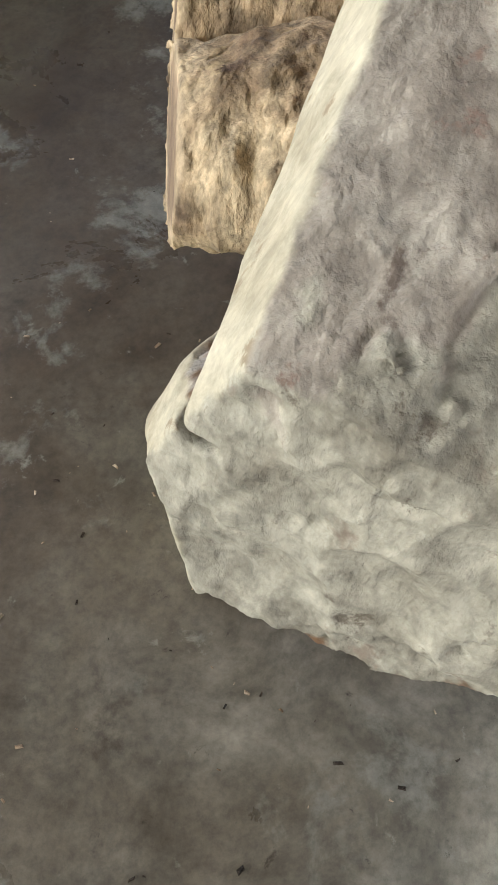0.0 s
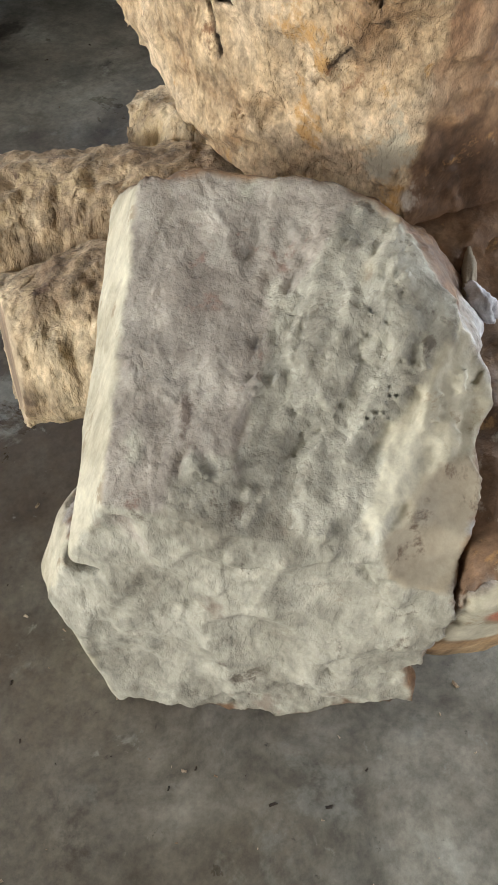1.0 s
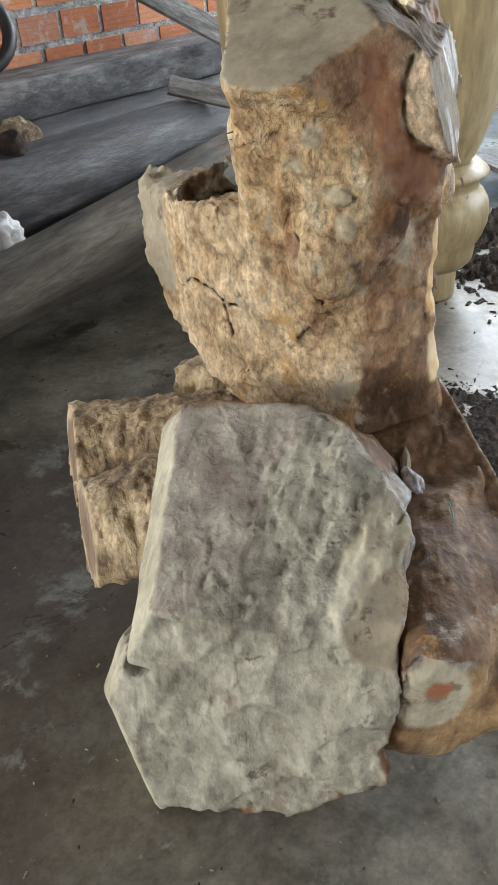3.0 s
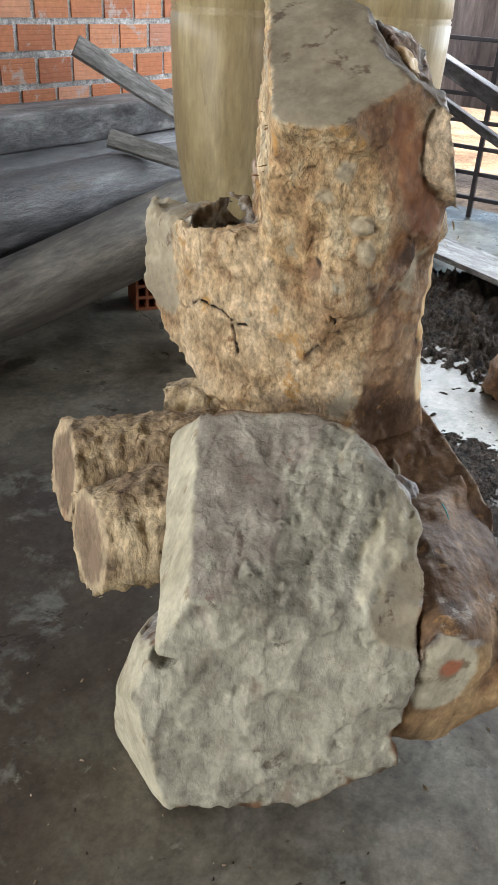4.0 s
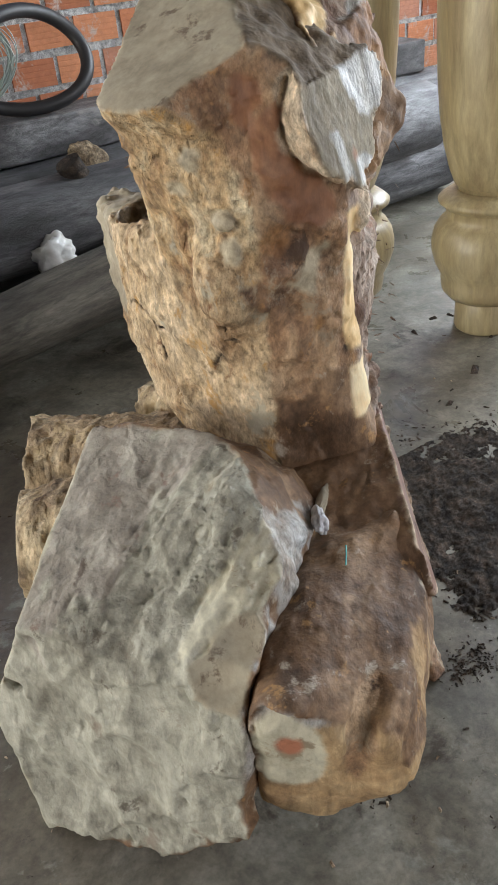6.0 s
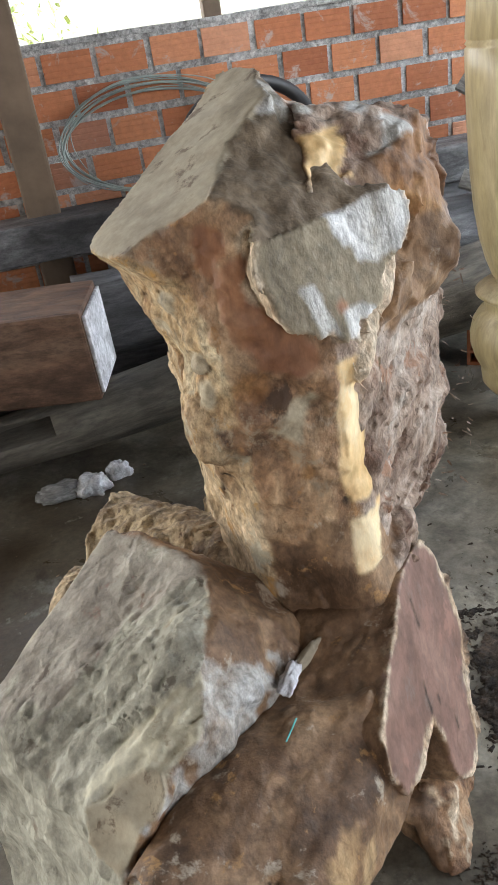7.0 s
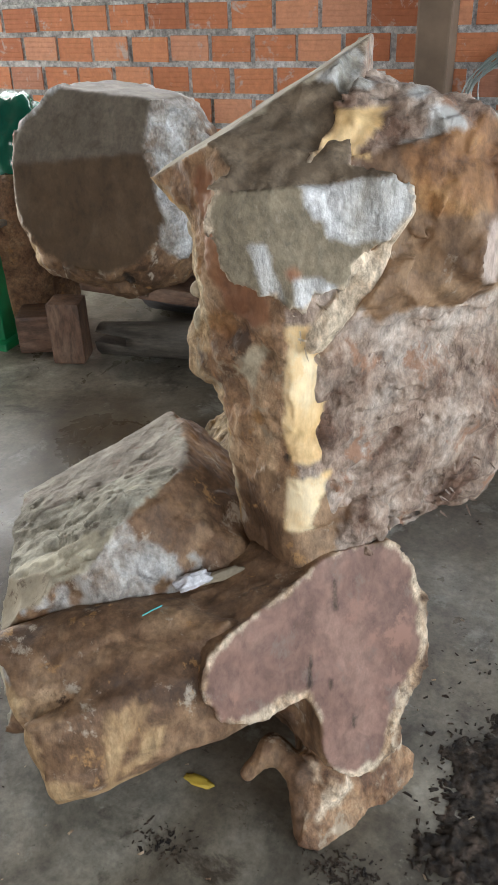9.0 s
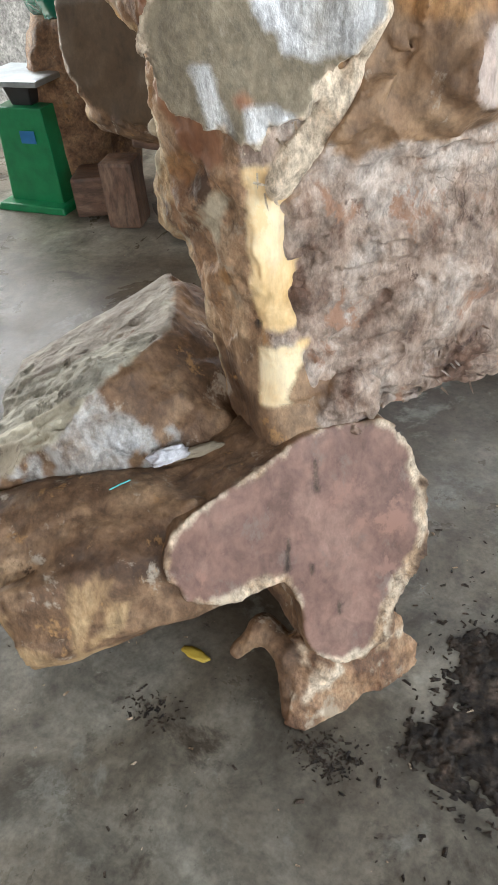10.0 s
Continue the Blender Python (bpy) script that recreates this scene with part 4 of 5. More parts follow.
def lobe_shape(p):
    d = solid(flat(p, (1.189, 0.583, 0.742), (0.741, -0.671, -0.012)), 0)
    d = cut(d, flat(p, (1.285, 0.72, 0.7), (0.97, 0.2, 0.0)), 0, 0.08)
    d = cut(d, flat(p, (1.206, 0.593, 0.552), (0.3, -0.35, -0.88)), 0, 0.06)
    d = cut(d, flat(p, (1.05, 0.92, 0.8), (0.1, 0.95, -0.05)), 0, 0.08)
    d = cut(d, flat(p, (1.025, 0.75, 0.8), (-1, 0, 0)), 0, 0.05)
    d = cut(d, flat(p, (1.14, 0.67, 1.178), (0.25, 0.2, 0.95)), 1, 0.02)
    d = cut(d, flat(p, (1.10, 0.552, 1.15), (0.2, -0.66, 0.72)), 1, 0.012)
    d = cut(d, flat(p, (0.97, 0.76, 0.9), (-0.62, 0.78, 0.0)), 0, 0.05)
    d = cut(d, flat(p, SCALLOP_AT, SCALLOP_N) + 0.03, 4, 0.02)
    wing = join(solid(rod(p, (1.14, 0.57, 0.965), (1.205, 0.592, 0.99), 0.045, 0.05), 4), solid(rod(p, (1.205, 0.592, 0.99), (1.165, 0.625, 1.11), 0.05, 0.045), 4), 0.02)
    d = join(d, wing, 0.05)
    d = cut(d, -ball(p, (1.175, 0.50, 1.06), (0.05, 0.045, 0.07)), 4, 0.03)
    return cut(d, flat(p, (1.245, 0.6, 1.05), (0.95, -0.27, 0.12)), 3, 0.006)


def lobe_dress(c, k):
    w = 0.02 * rugged(c, 0.06, 4, 3)
    k = np.where((k == 1) & (c[:, 0] + 0.4 * (c[:, 2] - 1.14) < 1.085 + w) & (c[:, 2] < 1.175) & (c[:, 1] < 0.62), 2, k)
    k = np.where((k == 1) & (lumps(c, 0.04, 3) > -0.35), 5, k)
    k = np.where((k == 0) & (c[:, 2] > 0.93 + w), 4, k)
    return np.where((k == 4) & (c[:, 2] > 1.05 + w) & (c[:, 0] > 1.13 + w), 6, k)


def shaggy(q):
    """Fibrous bark peeling in uneven layers across the bulge."""
    across = drawn(q, (0.6, 0.7, 0.25), 1.8)
    return 0.007 * rugged(q, 0.12, 13, 2) + 0.010 * (np.abs(lumps(across, 0.04, 38)) - 0.3) + 0.012 * terraces(across, 0.05, 19, 0.1) + 0.004 * rugged(across, 0.016, 15, 2)


own(carve("bark_lobe", lobe_shape, (0.95, 0.45, 0.5), (1.36, 1.0, 1.24), STEP, {0: shaggy, 1: (0.012, 0.035, 4), 2: (0.005, 0.06, 3), 3: (0.002, 0.1, 2), 4: (0.008, 0.05, 4)},
          (grey_bark, white_chip, yellow_wood, pale_pink, brown_smooth, grey_bark, orange_wood), stump, lobe_dress, "grey-pink fibrous bark bulge"))


def horn_shape(p):
    d = solid(flat(p, (0.855, 0.87, 0.75), (-0.965, 0.26, -0.02)), 0)
    d = cut(d, flat(p, (0.872, 0.977, 0.78), (-0.55, 0.83, 0.05)), 1, 0.006)
    d = cut(d, flat(p, (0.853, 0.915, 0.629), (-0.1, 0.68, -0.73)), 0, 0.02)
    d = cut(d, flat(p, (0.9, 0.87, 0.872), (-0.2, 0.1, 0.95)), 0, 0.02)
    d = cut(d, flat(p, (1.0, 0.8, 0.7), (1, 0.3, 0)), 0, 0.03)
    d = cut(d, flat(p, (0.9, 0.60, 0.7), (0, -1, 0)), 0, 0.03)
    d = cut(d, flat(p, (0.844, 0.584, 0.713), (-0.981, -0.167, -0.097)), 0, 0.07)
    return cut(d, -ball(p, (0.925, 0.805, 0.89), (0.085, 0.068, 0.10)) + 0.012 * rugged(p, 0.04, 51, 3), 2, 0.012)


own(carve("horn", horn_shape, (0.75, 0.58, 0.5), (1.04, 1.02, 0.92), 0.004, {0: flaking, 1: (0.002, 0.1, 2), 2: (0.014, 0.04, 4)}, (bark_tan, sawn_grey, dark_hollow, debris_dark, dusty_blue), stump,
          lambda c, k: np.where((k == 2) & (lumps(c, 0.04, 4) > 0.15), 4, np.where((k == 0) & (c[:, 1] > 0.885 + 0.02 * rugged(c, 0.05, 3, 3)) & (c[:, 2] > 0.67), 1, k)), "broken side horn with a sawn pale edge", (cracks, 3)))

def cut_root_shape(p):
    q = p - np.array(PINK_AT, np.float32)
    u = q @ np.array((0.586, 0.81, 0.0), np.float32)
    v = q @ np.array((-0.2098, 0.1517, 0.9659), np.float32)
    w = flat(p, PINK_AT, PINK_N)

    def bar(a, b, ra, rb):
        du, dv = b[0] - a[0], b[1] - a[1]
        t = np.clip(((u - a[0]) * du + (v - a[1]) * dv) / (du * du + dv * dv), 0, 1)
        return np.hypot(u - a[0] - t * du, v - a[1] - t * dv) - (ra + t * (rb - ra))

    d = solid(bar((0.045, 0.045), (0.055, -0.05), 0.1, 0.096) + 0.12 * np.clip(-w - 0.12, 0, None), 0)
    d = join(d, solid(bar((0.03, -0.05), (-0.006, -0.188), 0.118, 0.08), 0), 0.02)
    d = join(d, solid(bar((-0.01, 0.04), (-0.175, 0.008), 0.112, 0.089), 0), 0.03)
    return cut(cut(d, w, 1, 0.008), -w - 0.34, 0, 0.03)


def cut_root_dress(c, k):
    edge = np.zeros(len(c), bool)
    for du, dv in ((0.02, -0.012), (0.014, -0.02), (0.011, 0), (-0.006, 0), (0, 0.007), (-0.004, -0.01), (0.008, 0.006), (-0.005, 0.005)):
        q2 = c + du * np.array((0.586, 0.81, 0.0)) + dv * np.array((-0.2098, 0.1517, 0.9659)) - 0.02 * np.array(PINK_N)
        edge |= cut_root_shape(q2.astype(np.float32))[0] > 0.012 * rugged(c, 0.035, 9, 4)
    q2 = c - np.array(PINK_AT)
    u, v = q2 @ np.array((0.586, 0.81, 0.0)), q2 @ np.array((-0.2098, 0.1517, 0.9659))
    for su, sv, half in ((-0.023, 0.08, 0.028), (-0.087, -0.03, 0.03), (-0.053, -0.07, 0.009), (-0.02, -0.155, 0.012)):
        k = np.where((k == 1) & (np.abs(v - sv) < half) & (np.abs(u - su - 0.15 * (v - sv) + 0.0015 * np.sin(v * 90)) < 0.0036), 3, k)
    return np.where((k == 1) & edge, 2, k)


own(carve("cut_root", cut_root_shape, (0.72, 0.18, 0.06), (1.3, 0.86, 0.66), STEP, {0: (0.012, 0.07, 4), 1: (0.0025, 0.1, 3)}, (brown_smooth, pink_wood, rim_bark, debris_dark), stump, cut_root_dress,
          "root sawn off flat, pink heartwood with a cream rim"))


def limb_shape(p):
    d = solid(flat(p, (0.656, 0.145, 0.246), (-0.631, -0.757, -0.169)), 1)
    d = cut(d, flat(p, (0.885, 0.222, 0.447), (0.141, -0.464, 0.874)), 0, 0.05)
    d = cut(d, flat(p, (0.912, 0.150, 0.318), (0.589, -0.805, 0.072)), 0, 0.04)
    d = cut(d, flat(p, (0.72, 0.25, 0.45), (-0.45, 0.5, 0.7)), 0, 0.06)
    d = cut(d, flat(p, (0.62, 0.2, 0.3), (-0.8, 0.6, 0.0)), 0, 0.03)
    d = cut(d, flat(p, (0.705, 0.122, 0.142), (0.577, -0.357, -0.731)), 0, 0.02)
    d = cut(d, flat(p, (0.8, 0.3, 0.12), (-0.3, 0.3, -0.9)), 0, 0.05)
    d = join(d, solid(ball(p, (0.985, 0.315, 0.40), (0.07, 0.07, 0.08)), 0), 0.05)
    d = cut(d, -rod(p, (0.67, 0.04, 0.44), (0.95, 0.2, 0.53), 0.05, 0.045), 0, 0.04)
    d = cut(d, -rod(p, (0.70, 0.085, 0.25), (0.715, 0.085, 0.38), 0.013, 0.013), 4, 0.02)
    d = cut(d, -rod(p, (0.715, 0.085, 0.38), (0.84, 0.15, 0.455), 0.012, 0.014), 4, 0.03)
    d = cut(d, flat(p, PINK_AT, PINK_N) + 0.014, 0, 0.02)
    d = cut(d, -rod(p, (0.74, 0.3, 0.52), (0.93, 0.33, 0.52), 0.05, 0.05), 0, 0.04)
    return cut(d, flat(p, (1.08, 0.5, 0.3), (0.6, 0.8, 0.0)), 0, 0.03)


def limb_dress(c, k):
    w = 0.03 * rugged(c, 0.06, 6, 3)
    heart = np.hypot(np.hypot(c[:, 0] - 0.636, c[:, 1] - 0.134), c[:, 2] - 0.364) < 0.026 + 0.3 * w
    off = np.hypot(np.hypot(c[:, 0] - 0.632, c[:, 1] - 0.143) * 1.15, (c[:, 2] - 0.338) * 0.82) > 0.07 + 0.25 * w
    worn = (c - np.array((0.885, 0.143, 0.345))) * np.array((0.8, 0.8, 0.75))
    k = np.where((k == 0) & (np.linalg.norm(worn, axis=1) < 0.036 + 0.05 * rugged(drawn(c, (0.4, 0.3, 0.85), 3), 0.03, 26, 3)), 2, k)
    k = np.where((k == 1) & heart, 3, np.where((k == 1) & off, np.where(c[:, 2] > 0.4, 5, 2), k))
    return np.where((k == 0) & (c[:, 2] < 0.275 + w) & (c[:, 0] < 0.9 + w), 2, k)


own(carve("side_limb", limb_shape, (0.54, 0.0, 0.06), (1.2, 0.62, 0.54), STEP, {0: lambda q: 0.008 * rugged(q, 0.12, 3, 3) + 0.005 * terraces(drawn(q, (0.75, 0.5, 0.2), 2.2), 0.06, 12) + 0.002 * rugged(drawn(q, (0.75, 0.5, 0.2), 2.5), 0.016, 8, 2), 1: (0.003, 0.06, 4)},
          (brown_smooth, cream_wood, tan_wood, heart_red, bark_brown, dusty_blue), stump, limb_dress,
          "brown limb sawn off, red heart in the cut"))


def stub(name, a, b, ra, rb, end, label):
    a, b = np.array(a), np.array(b)

    def shape(p):
        d = solid(rod(p, a, b, ra, rb), 0)
        return cut(d, flat(p, a, end), 1, 0.006)

    low, high = np.minimum(a, b) - max(ra, rb) - 0.03, np.maximum(a, b) + max(ra, rb) + 0.03
    own(carve(name, shape, low, high, STEP, {0: lambda q: 0.007 * rugged(q, 0.09, 6, 3) + 0.006 * rugged(drawn(q, (0, 0, 1), 3.5), 0.022, 9, 3), 1: (0.002, 0.1, 2)}, (log_bark, log_end, stub_heart), stump, lambda c, k: np.where((k == 1) & (rod(c, a, b, 0, 0) < 0.8 * ra + 0.012 * rugged(c, 0.04, 5, 3)), 2, k), label))


stub("limb_stub", (0.635, 0.995, 0.362), (0.90, 0.70, 0.38), 0.106, 0.115, (-0.85, 0.5, 0.15), "sawn bark-covered limb stub")
stub("limb_stub", (0.535, 0.825, 0.325), (0.80, 0.56, 0.40), 0.1, 0.125, (-0.86, 0.42, 0.12), "shorter sawn limb stub with cream end")
stub("limb_stub", (0.885, 0.935, 0.43), (1.0, 0.72, 0.46), 0.055, 0.08, (-0.6, 0.8, 0.0), "small broken limb stub")


def foot_shape(p):
    d = solid(flat(p, (1.14, 0.335, 0.05), (0.28, -0.82, 0.5)), 0)
    d = cut(d, flat(p, (1.072, 0.32, 0.05), (-0.92, -0.38, 0.1)), 1, 0.02)
    d = cut(d, flat(p, (1.148, 0.385, 0.06), (0.85, -0.45, 0.28)), 0, 0.02)
    d = cut(d, flat(p, (1.16, 0.52, 0.06), (0.0, 1.0, 0.0)), 0, 0.02)
    d = cut(d, flat(p, (1.16, 0.42, 0.14), (0.1, -0.1, 0.98)), 0, 0.02)
    hook = join(solid(rod(p, (0.972, 0.325, 0.09), (1.0, 0.372, 0.125), 0.013, 0.02), 1), solid(rod(p, (1.0, 0.372, 0.125), (1.055, 0.36, 0.105), 0.02, 0.022), 1), 0.02)
    hook = join(hook, solid(rod(p, (1.055, 0.36, 0.105), (1.078, 0.315, 0.01), 0.022, 0.02), 1), 0.02)
    d = join(d, hook, 0.015)
    d = join(d, solid(rod(p, (1.02, 0.6, 0.3), (0.98, 0.62, 0.0), 0.13, 0.1), 1), 0.03)
    return cut(d, -p[:, 2] + 0.001, 0, 0.006)


own(carve("foot_root", foot_shape, (0.82, 0.24, 0.0), (1.27, 0.78, 0.42), STEP, {0: lambda q: 0.008 * terraces(q, 0.05, 6) + 0.004 * rugged(q, 0.03, 2, 3), 1: (0.006, 0.04, 4)}, (rim_bark, brown_smooth, bark_brown), stump, lambda c, k: np.where((k == 0) & (rugged(c, 0.05, 8, 3) < 0.3), 2, k), "short forked root the stump stands on"))


def fibres(name, centres, spread, count, length, way, seed, material, label):
    """Loose bark fibres standing off the wood."""
    rng = random.Random(seed)
    verts, faces = [], []
    for _ in range(count):
        c = Vector(rng.choice(centres)) + Vector([rng.gauss(0, s) for s in spread])
        d = (Vector(way) + Vector([rng.gauss(0, 0.55) for _ in range(3)])).normalized()
        s = length * (0.4 + rng.random())
        side = d.orthogonal().normalized() * rng.uniform(0.0008, 0.002)
        bend = Vector([rng.gauss(0, 0.25) for _ in range(3)]) * s
        n = len(verts)
        verts += [tuple(c - d * s * 0.4 - side), tuple(c - d * s * 0.4 + side), tuple(c + d * s * 0.4 + side + bend * 0.4), tuple(c + d * s + bend), tuple(c + d * s * 0.4 - side + bend * 0.4)]
        faces += [(n, n + 1, n + 2, n + 4), (n + 4, n + 2, n + 3)]
    me = bpy.data.meshes.new(name)
    me.from_pydata(verts, [], faces)
    return tagged(own(part(name, me, material, stump, label)), label, kind="stuff")


fibres("bark_fringe", [(0.808, 0.665, 1.06), (0.812, 0.66, 1.03), (0.815, 0.65, 0.99)], (0.008, 0.012, 0.014), 16, 0.01, (-0.5, 0.7, -0.5), 2, orange_wood, "reddish frayed bark fringe")
fibres("bark_fringe", [(1.06, 0.44, 0.95), (1.09, 0.49, 0.97), (1.05, 0.42, 0.90)], (0.01, 0.008, 0.02), 14, 0.013, (0.2, -0.5, -0.7), 3, rim_bark, "torn pale wood strands")
fibres("bark_fringe", [(1.29, 0.66, 0.75), (1.28, 0.64, 0.65), (1.22, 0.6, 0.6), (1.27, 0.66, 0.9)], (0.02, 0.03, 0.03), 60, 0.01, (0.6, -0.5, -0.3), 5, grey_bark, "loose bark fibres on the bulge")


# ---- timber stacked along the wall ----
def lying_log(x, y, z, length, radius, seed, label, turn=0.0, slots=(), wear=0.012, material=None, taper=0.0, rise=0.0):
    thing = holder("timber_log", (x, y, 0), label, "log", "logs along the wall")
    ob = part("log", round_bar(length, radius, wear, seed, taper=taper), material or grey_log, thing)
    ob.matrix_parent_inverse = Matrix.Identity(4)
    ob.matrix_basis = pose(0, 0, z, 0, -rise, turn)
    return thing, ob


def mortise(ob, at, size):
    """Cuts a square pocket into a log."""
    tool = new("pocket_tool", bpy.data.meshes.new("pocket_tool"))
    bm = box_mesh(*size, 0)
    bm.to_mesh(tool.data)
    bm.free()
    tool.matrix_world = at
    mod = ob.modifiers.new("pocket", "BOOLEAN")
    mod.object, mod.solver = tool, "EXACT"
    bpy.context.view_layer.update()
    me = bpy.data.meshes.new_from_object(ob.evaluated_get(bpy.context.evaluated_depsgraph_get()))
    ob.modifiers.clear()
    ob.data = me
    bpy.data.objects.remove(tool)


thing, log = lying_log(0.925, 2.05, 0.229, 2.95, 0.113, 3, "smooth grey debarked log with square mortises, lying aslant on the floor", taper=-0.783, rise=6.56, wear=0.008, material=dusty_log)
mortise(log, pose(0.39, 1.96, 0.212, 20, -6, 0), (0.2, 0.16, 0.045))
mortise(log, pose(-0.5, 2.0, 0.085, 0, 0, 0), (0.24, 0.3, 0.035))
thing, log = lying_log(1.95, 2.36, 0.45, 2.6, 0.155, 11, "weathered grey log with flaking bark, lying on another log", 1.5)
part("knot", round_bar(0.09, 0.05, 0.008, 4, 12, 4), debris_dark, log, "dark sawn knot").matrix_basis = pose(-0.55, -0.02, 0.15, 0, 65, 0)
lying_log(1.5, 2.62, 0.19, 4.2, 0.19, 17, "thick grey log lying against the wall")
lying_log(2.2, 2.66, 0.475, 2.8, 0.12, 23, "thin grey pole between the logs", 0.8)

beam = holder("squared_beam", (1.3, 2.76, 0.0), "dark weathered squared beam lying on logs along the wall", "beam")
part("beam", worn_bar(4.4, 0.24, 0.145, 0.12, 0.008, 5), dark_beam_wood, beam).matrix_basis = pose(0, 0, 0.672, 0, 0, 0)

block = holder("squared_timber", (0.38, 2.13, 0.0), "short brown squared timber with a white-painted end lying on the logs", "timber")
part("timber", worn_bar(0.66, 0.28, 0.31, 0.12, 0.004, 9, 0.012), brown_timber, block).matrix_basis = pose(0, 0, 0.458, 4, 0, 0)
block.rotation_euler = (0, 0, radians(-14))
part("painted_end", worn_bar(0.012, 0.26, 0.27, 0.1, 0.002, 2, 0.004), white_rag, block, "white-painted sawn end").matrix_basis = pose(0.337, 0, 0.458, 4, 0, 0)


def plank(at, size, seed, label, material=None):
    ob = part("plank", worn_bar(*size, 0.1, 0.003, seed, 0.003), material or grey_plank)
    ob.matrix_world = at
    return tagged(ob, label, "plank")


def plank_between(a, b, wide, thick, tip, seed, label, material=None):
    """A board from a to b, its broad side turned by tip about its length."""
    a, b = Vector(a), Vector(b)
    d = b - a
    turn = d.to_track_quat("X", "Z").to_matrix().to_4x4()
    return plank(Matrix.Translation((a + b) / 2) @ turn @ pose(0, 0, 0, tip, 0, 0), (d.length, wide, thick), seed, label, material)


plank_between((2.36, 2.75, 0.975), (2.95, 2.25, 0.53), 0.095, 0.022, 55, 3, "broad grey plank leaning across the beam")
plank_between((2.17, 2.38, 0.665), (2.6, 2.03, 0.5), 0.07, 0.028, 60, 6, "short split grey board lying on a log")

# ---- turned wooden vases ----
VASE = [(0.10, 0.0), (0.105, 0.01), (0.105, 0.11), (0.10, 0.118), (0.135, 0.125), (0.155, 0.15), (0.16, 0.185), (0.158, 0.2), (0.18, 0.24), (0.194, 0.285), (0.196, 0.32), (0.188, 0.36), (0.17, 0.39), (0.15, 0.402),
        (0.152, 0.412), (0.15, 0.43), (0.162, 0.44), (0.178, 0.452), (0.18, 0.462), (0.172, 0.47), (0.15, 0.486), (0.118, 0.492), (0.117, 0.502), (0.128, 0.51), (0.148, 0.56), (0.168, 0.63), (0.184, 0.72),
        (0.195, 0.83), (0.202, 0.95), (0.206, 1.08), (0.207, 1.155), (0.201, 1.16), (0.207, 1.166), (0.201, 1.174), (0.206, 1.18), (0.2, 1.3), (0.17, 1.42), (0.12, 1.5), (0.1, 1.54), (0.13, 1.58), (0.15, 1.6)]


def vase(x, y, spin, label):
    thing = holder("turned_vase", (x, y, 0.0), label, "vase", "turned vases")
    part("base", turned([q for q in VASE if q[1] <= 0.495]), vase_wood, thing)
    part("body", turned([q for q in VASE if q[1] >= 0.49]), vase_wood, thing)
    thing.matrix_world = pose(x, y, 0, 0, 0, spin)
    return thing


vase(2.40, 1.28, 30, "tall turned yellow-brown wooden vase on a round foot")
vase(2.05, 1.66, 100, "tall turned yellow-brown wooden vase standing behind the stump")

# ---- the second root, the scale and what lies round them ----
second = holder("second_root_stump", (-0.45, 1.95, 0.0), "big sawn root stump with a dark flat cut on offcuts", "tree stump")


def second_shape(p):
    d = solid(ball(p, (-0.42, 2.1, 0.68), (0.46, 0.36, 0.42)), 0)
    d = cut(d, flat(p, (-0.45, 1.88, 0.85), (0.05, -0.86, 0.5)), 2, 0.01)
    d = cut(d, flat(p, (-0.78, 1.95, 0.6), (-0.93, -0.35, 0.15)), 0, 0.03)
    d = cut(d, flat(p, (-0.66, 1.9, 0.95), (-0.66, -0.1, 0.75)), 0, 0.03)
    d = cut(d, flat(p, (-0.35, 2.0, 1.03), (0.1, 0.0, 0.99)), 2, 0.02)
    d = cut(d, flat(p, (-0.16, 1.9, 0.86), (0.8, -0.5, 0.35)), 3, 0.02)
    d = cut(d, flat(p, (-0.45, 1.825, 0.58), (0.1, -0.97, 0.16)), 1, 0.008)
    d = cut(d, flat(p, (-0.08, 1.9, 0.55), (0.8, -0.55, -0.2)), 3, 0.03)
    d = cut(d, -ball(p, (-0.245, 1.80, 0.385), (0.03, 0.09, 0.055)), 4, 0.01)
    return cut(d, flat(p, (-0.45, 1.9, 0.325), (-0.25, -0.2, -0.95)), 5, 0.04)


sec = carve("stump_body", second_shape, (-1.0, 1.6, 0.2), (0.1, 2.42, 1.1), 0.009, {0: (0.02, 0.1, 4), 1: (0.004, 0.1, 3), 2: (0.006, 0.1, 3), 3: (0.02, 0.07, 5)}, (brown_smooth, dark_cut, dim_cut, dusty_blue, debris_dark, tan_wood), second,
            lambda c, k: np.where((k == 0) & (c[:, 0] < -0.62) & (c[:, 2] < 0.5), 5, np.where((k == 0) & (c[:, 2] > 0.9), 3, k)))
sec.matrix_parent_inverse = Matrix.Translation((0.45, -1.95, 0.0))


def offcut(x, y, z, size, turn, seed, label, material):
    ob = part("wood_offcut", worn_bar(*size, 0.05, 0.008, seed, 0.015), material)
    ob.matrix_world = pose(x, y, z, *turn)
    return tagged(ob, label, "wood offcut", "offcuts under the root")


offcut(-0.62, 1.93, 0.13, (0.26, 0.14, 0.14), (0, 90, 20), 1, "upright brown wood offcut under the root", brown_timber)
offcut(-0.80, 1.98, 0.09, (0.2, 0.18, 0.17), (0, 0, 30), 2, "squat brown wood offcut on the floor", brown_timber)
offcut(-0.3, 2.05, 0.32, (0.5, 0.2, 0.06), (0, 4, 10), 3, "flat wood offcut wedged under the root", brown_timber)

scale_thing = holder("platform_scale", (-1.13, 2.0, 0.0), "green metal platform scale with a steel plate, standing on the floor", "scale")


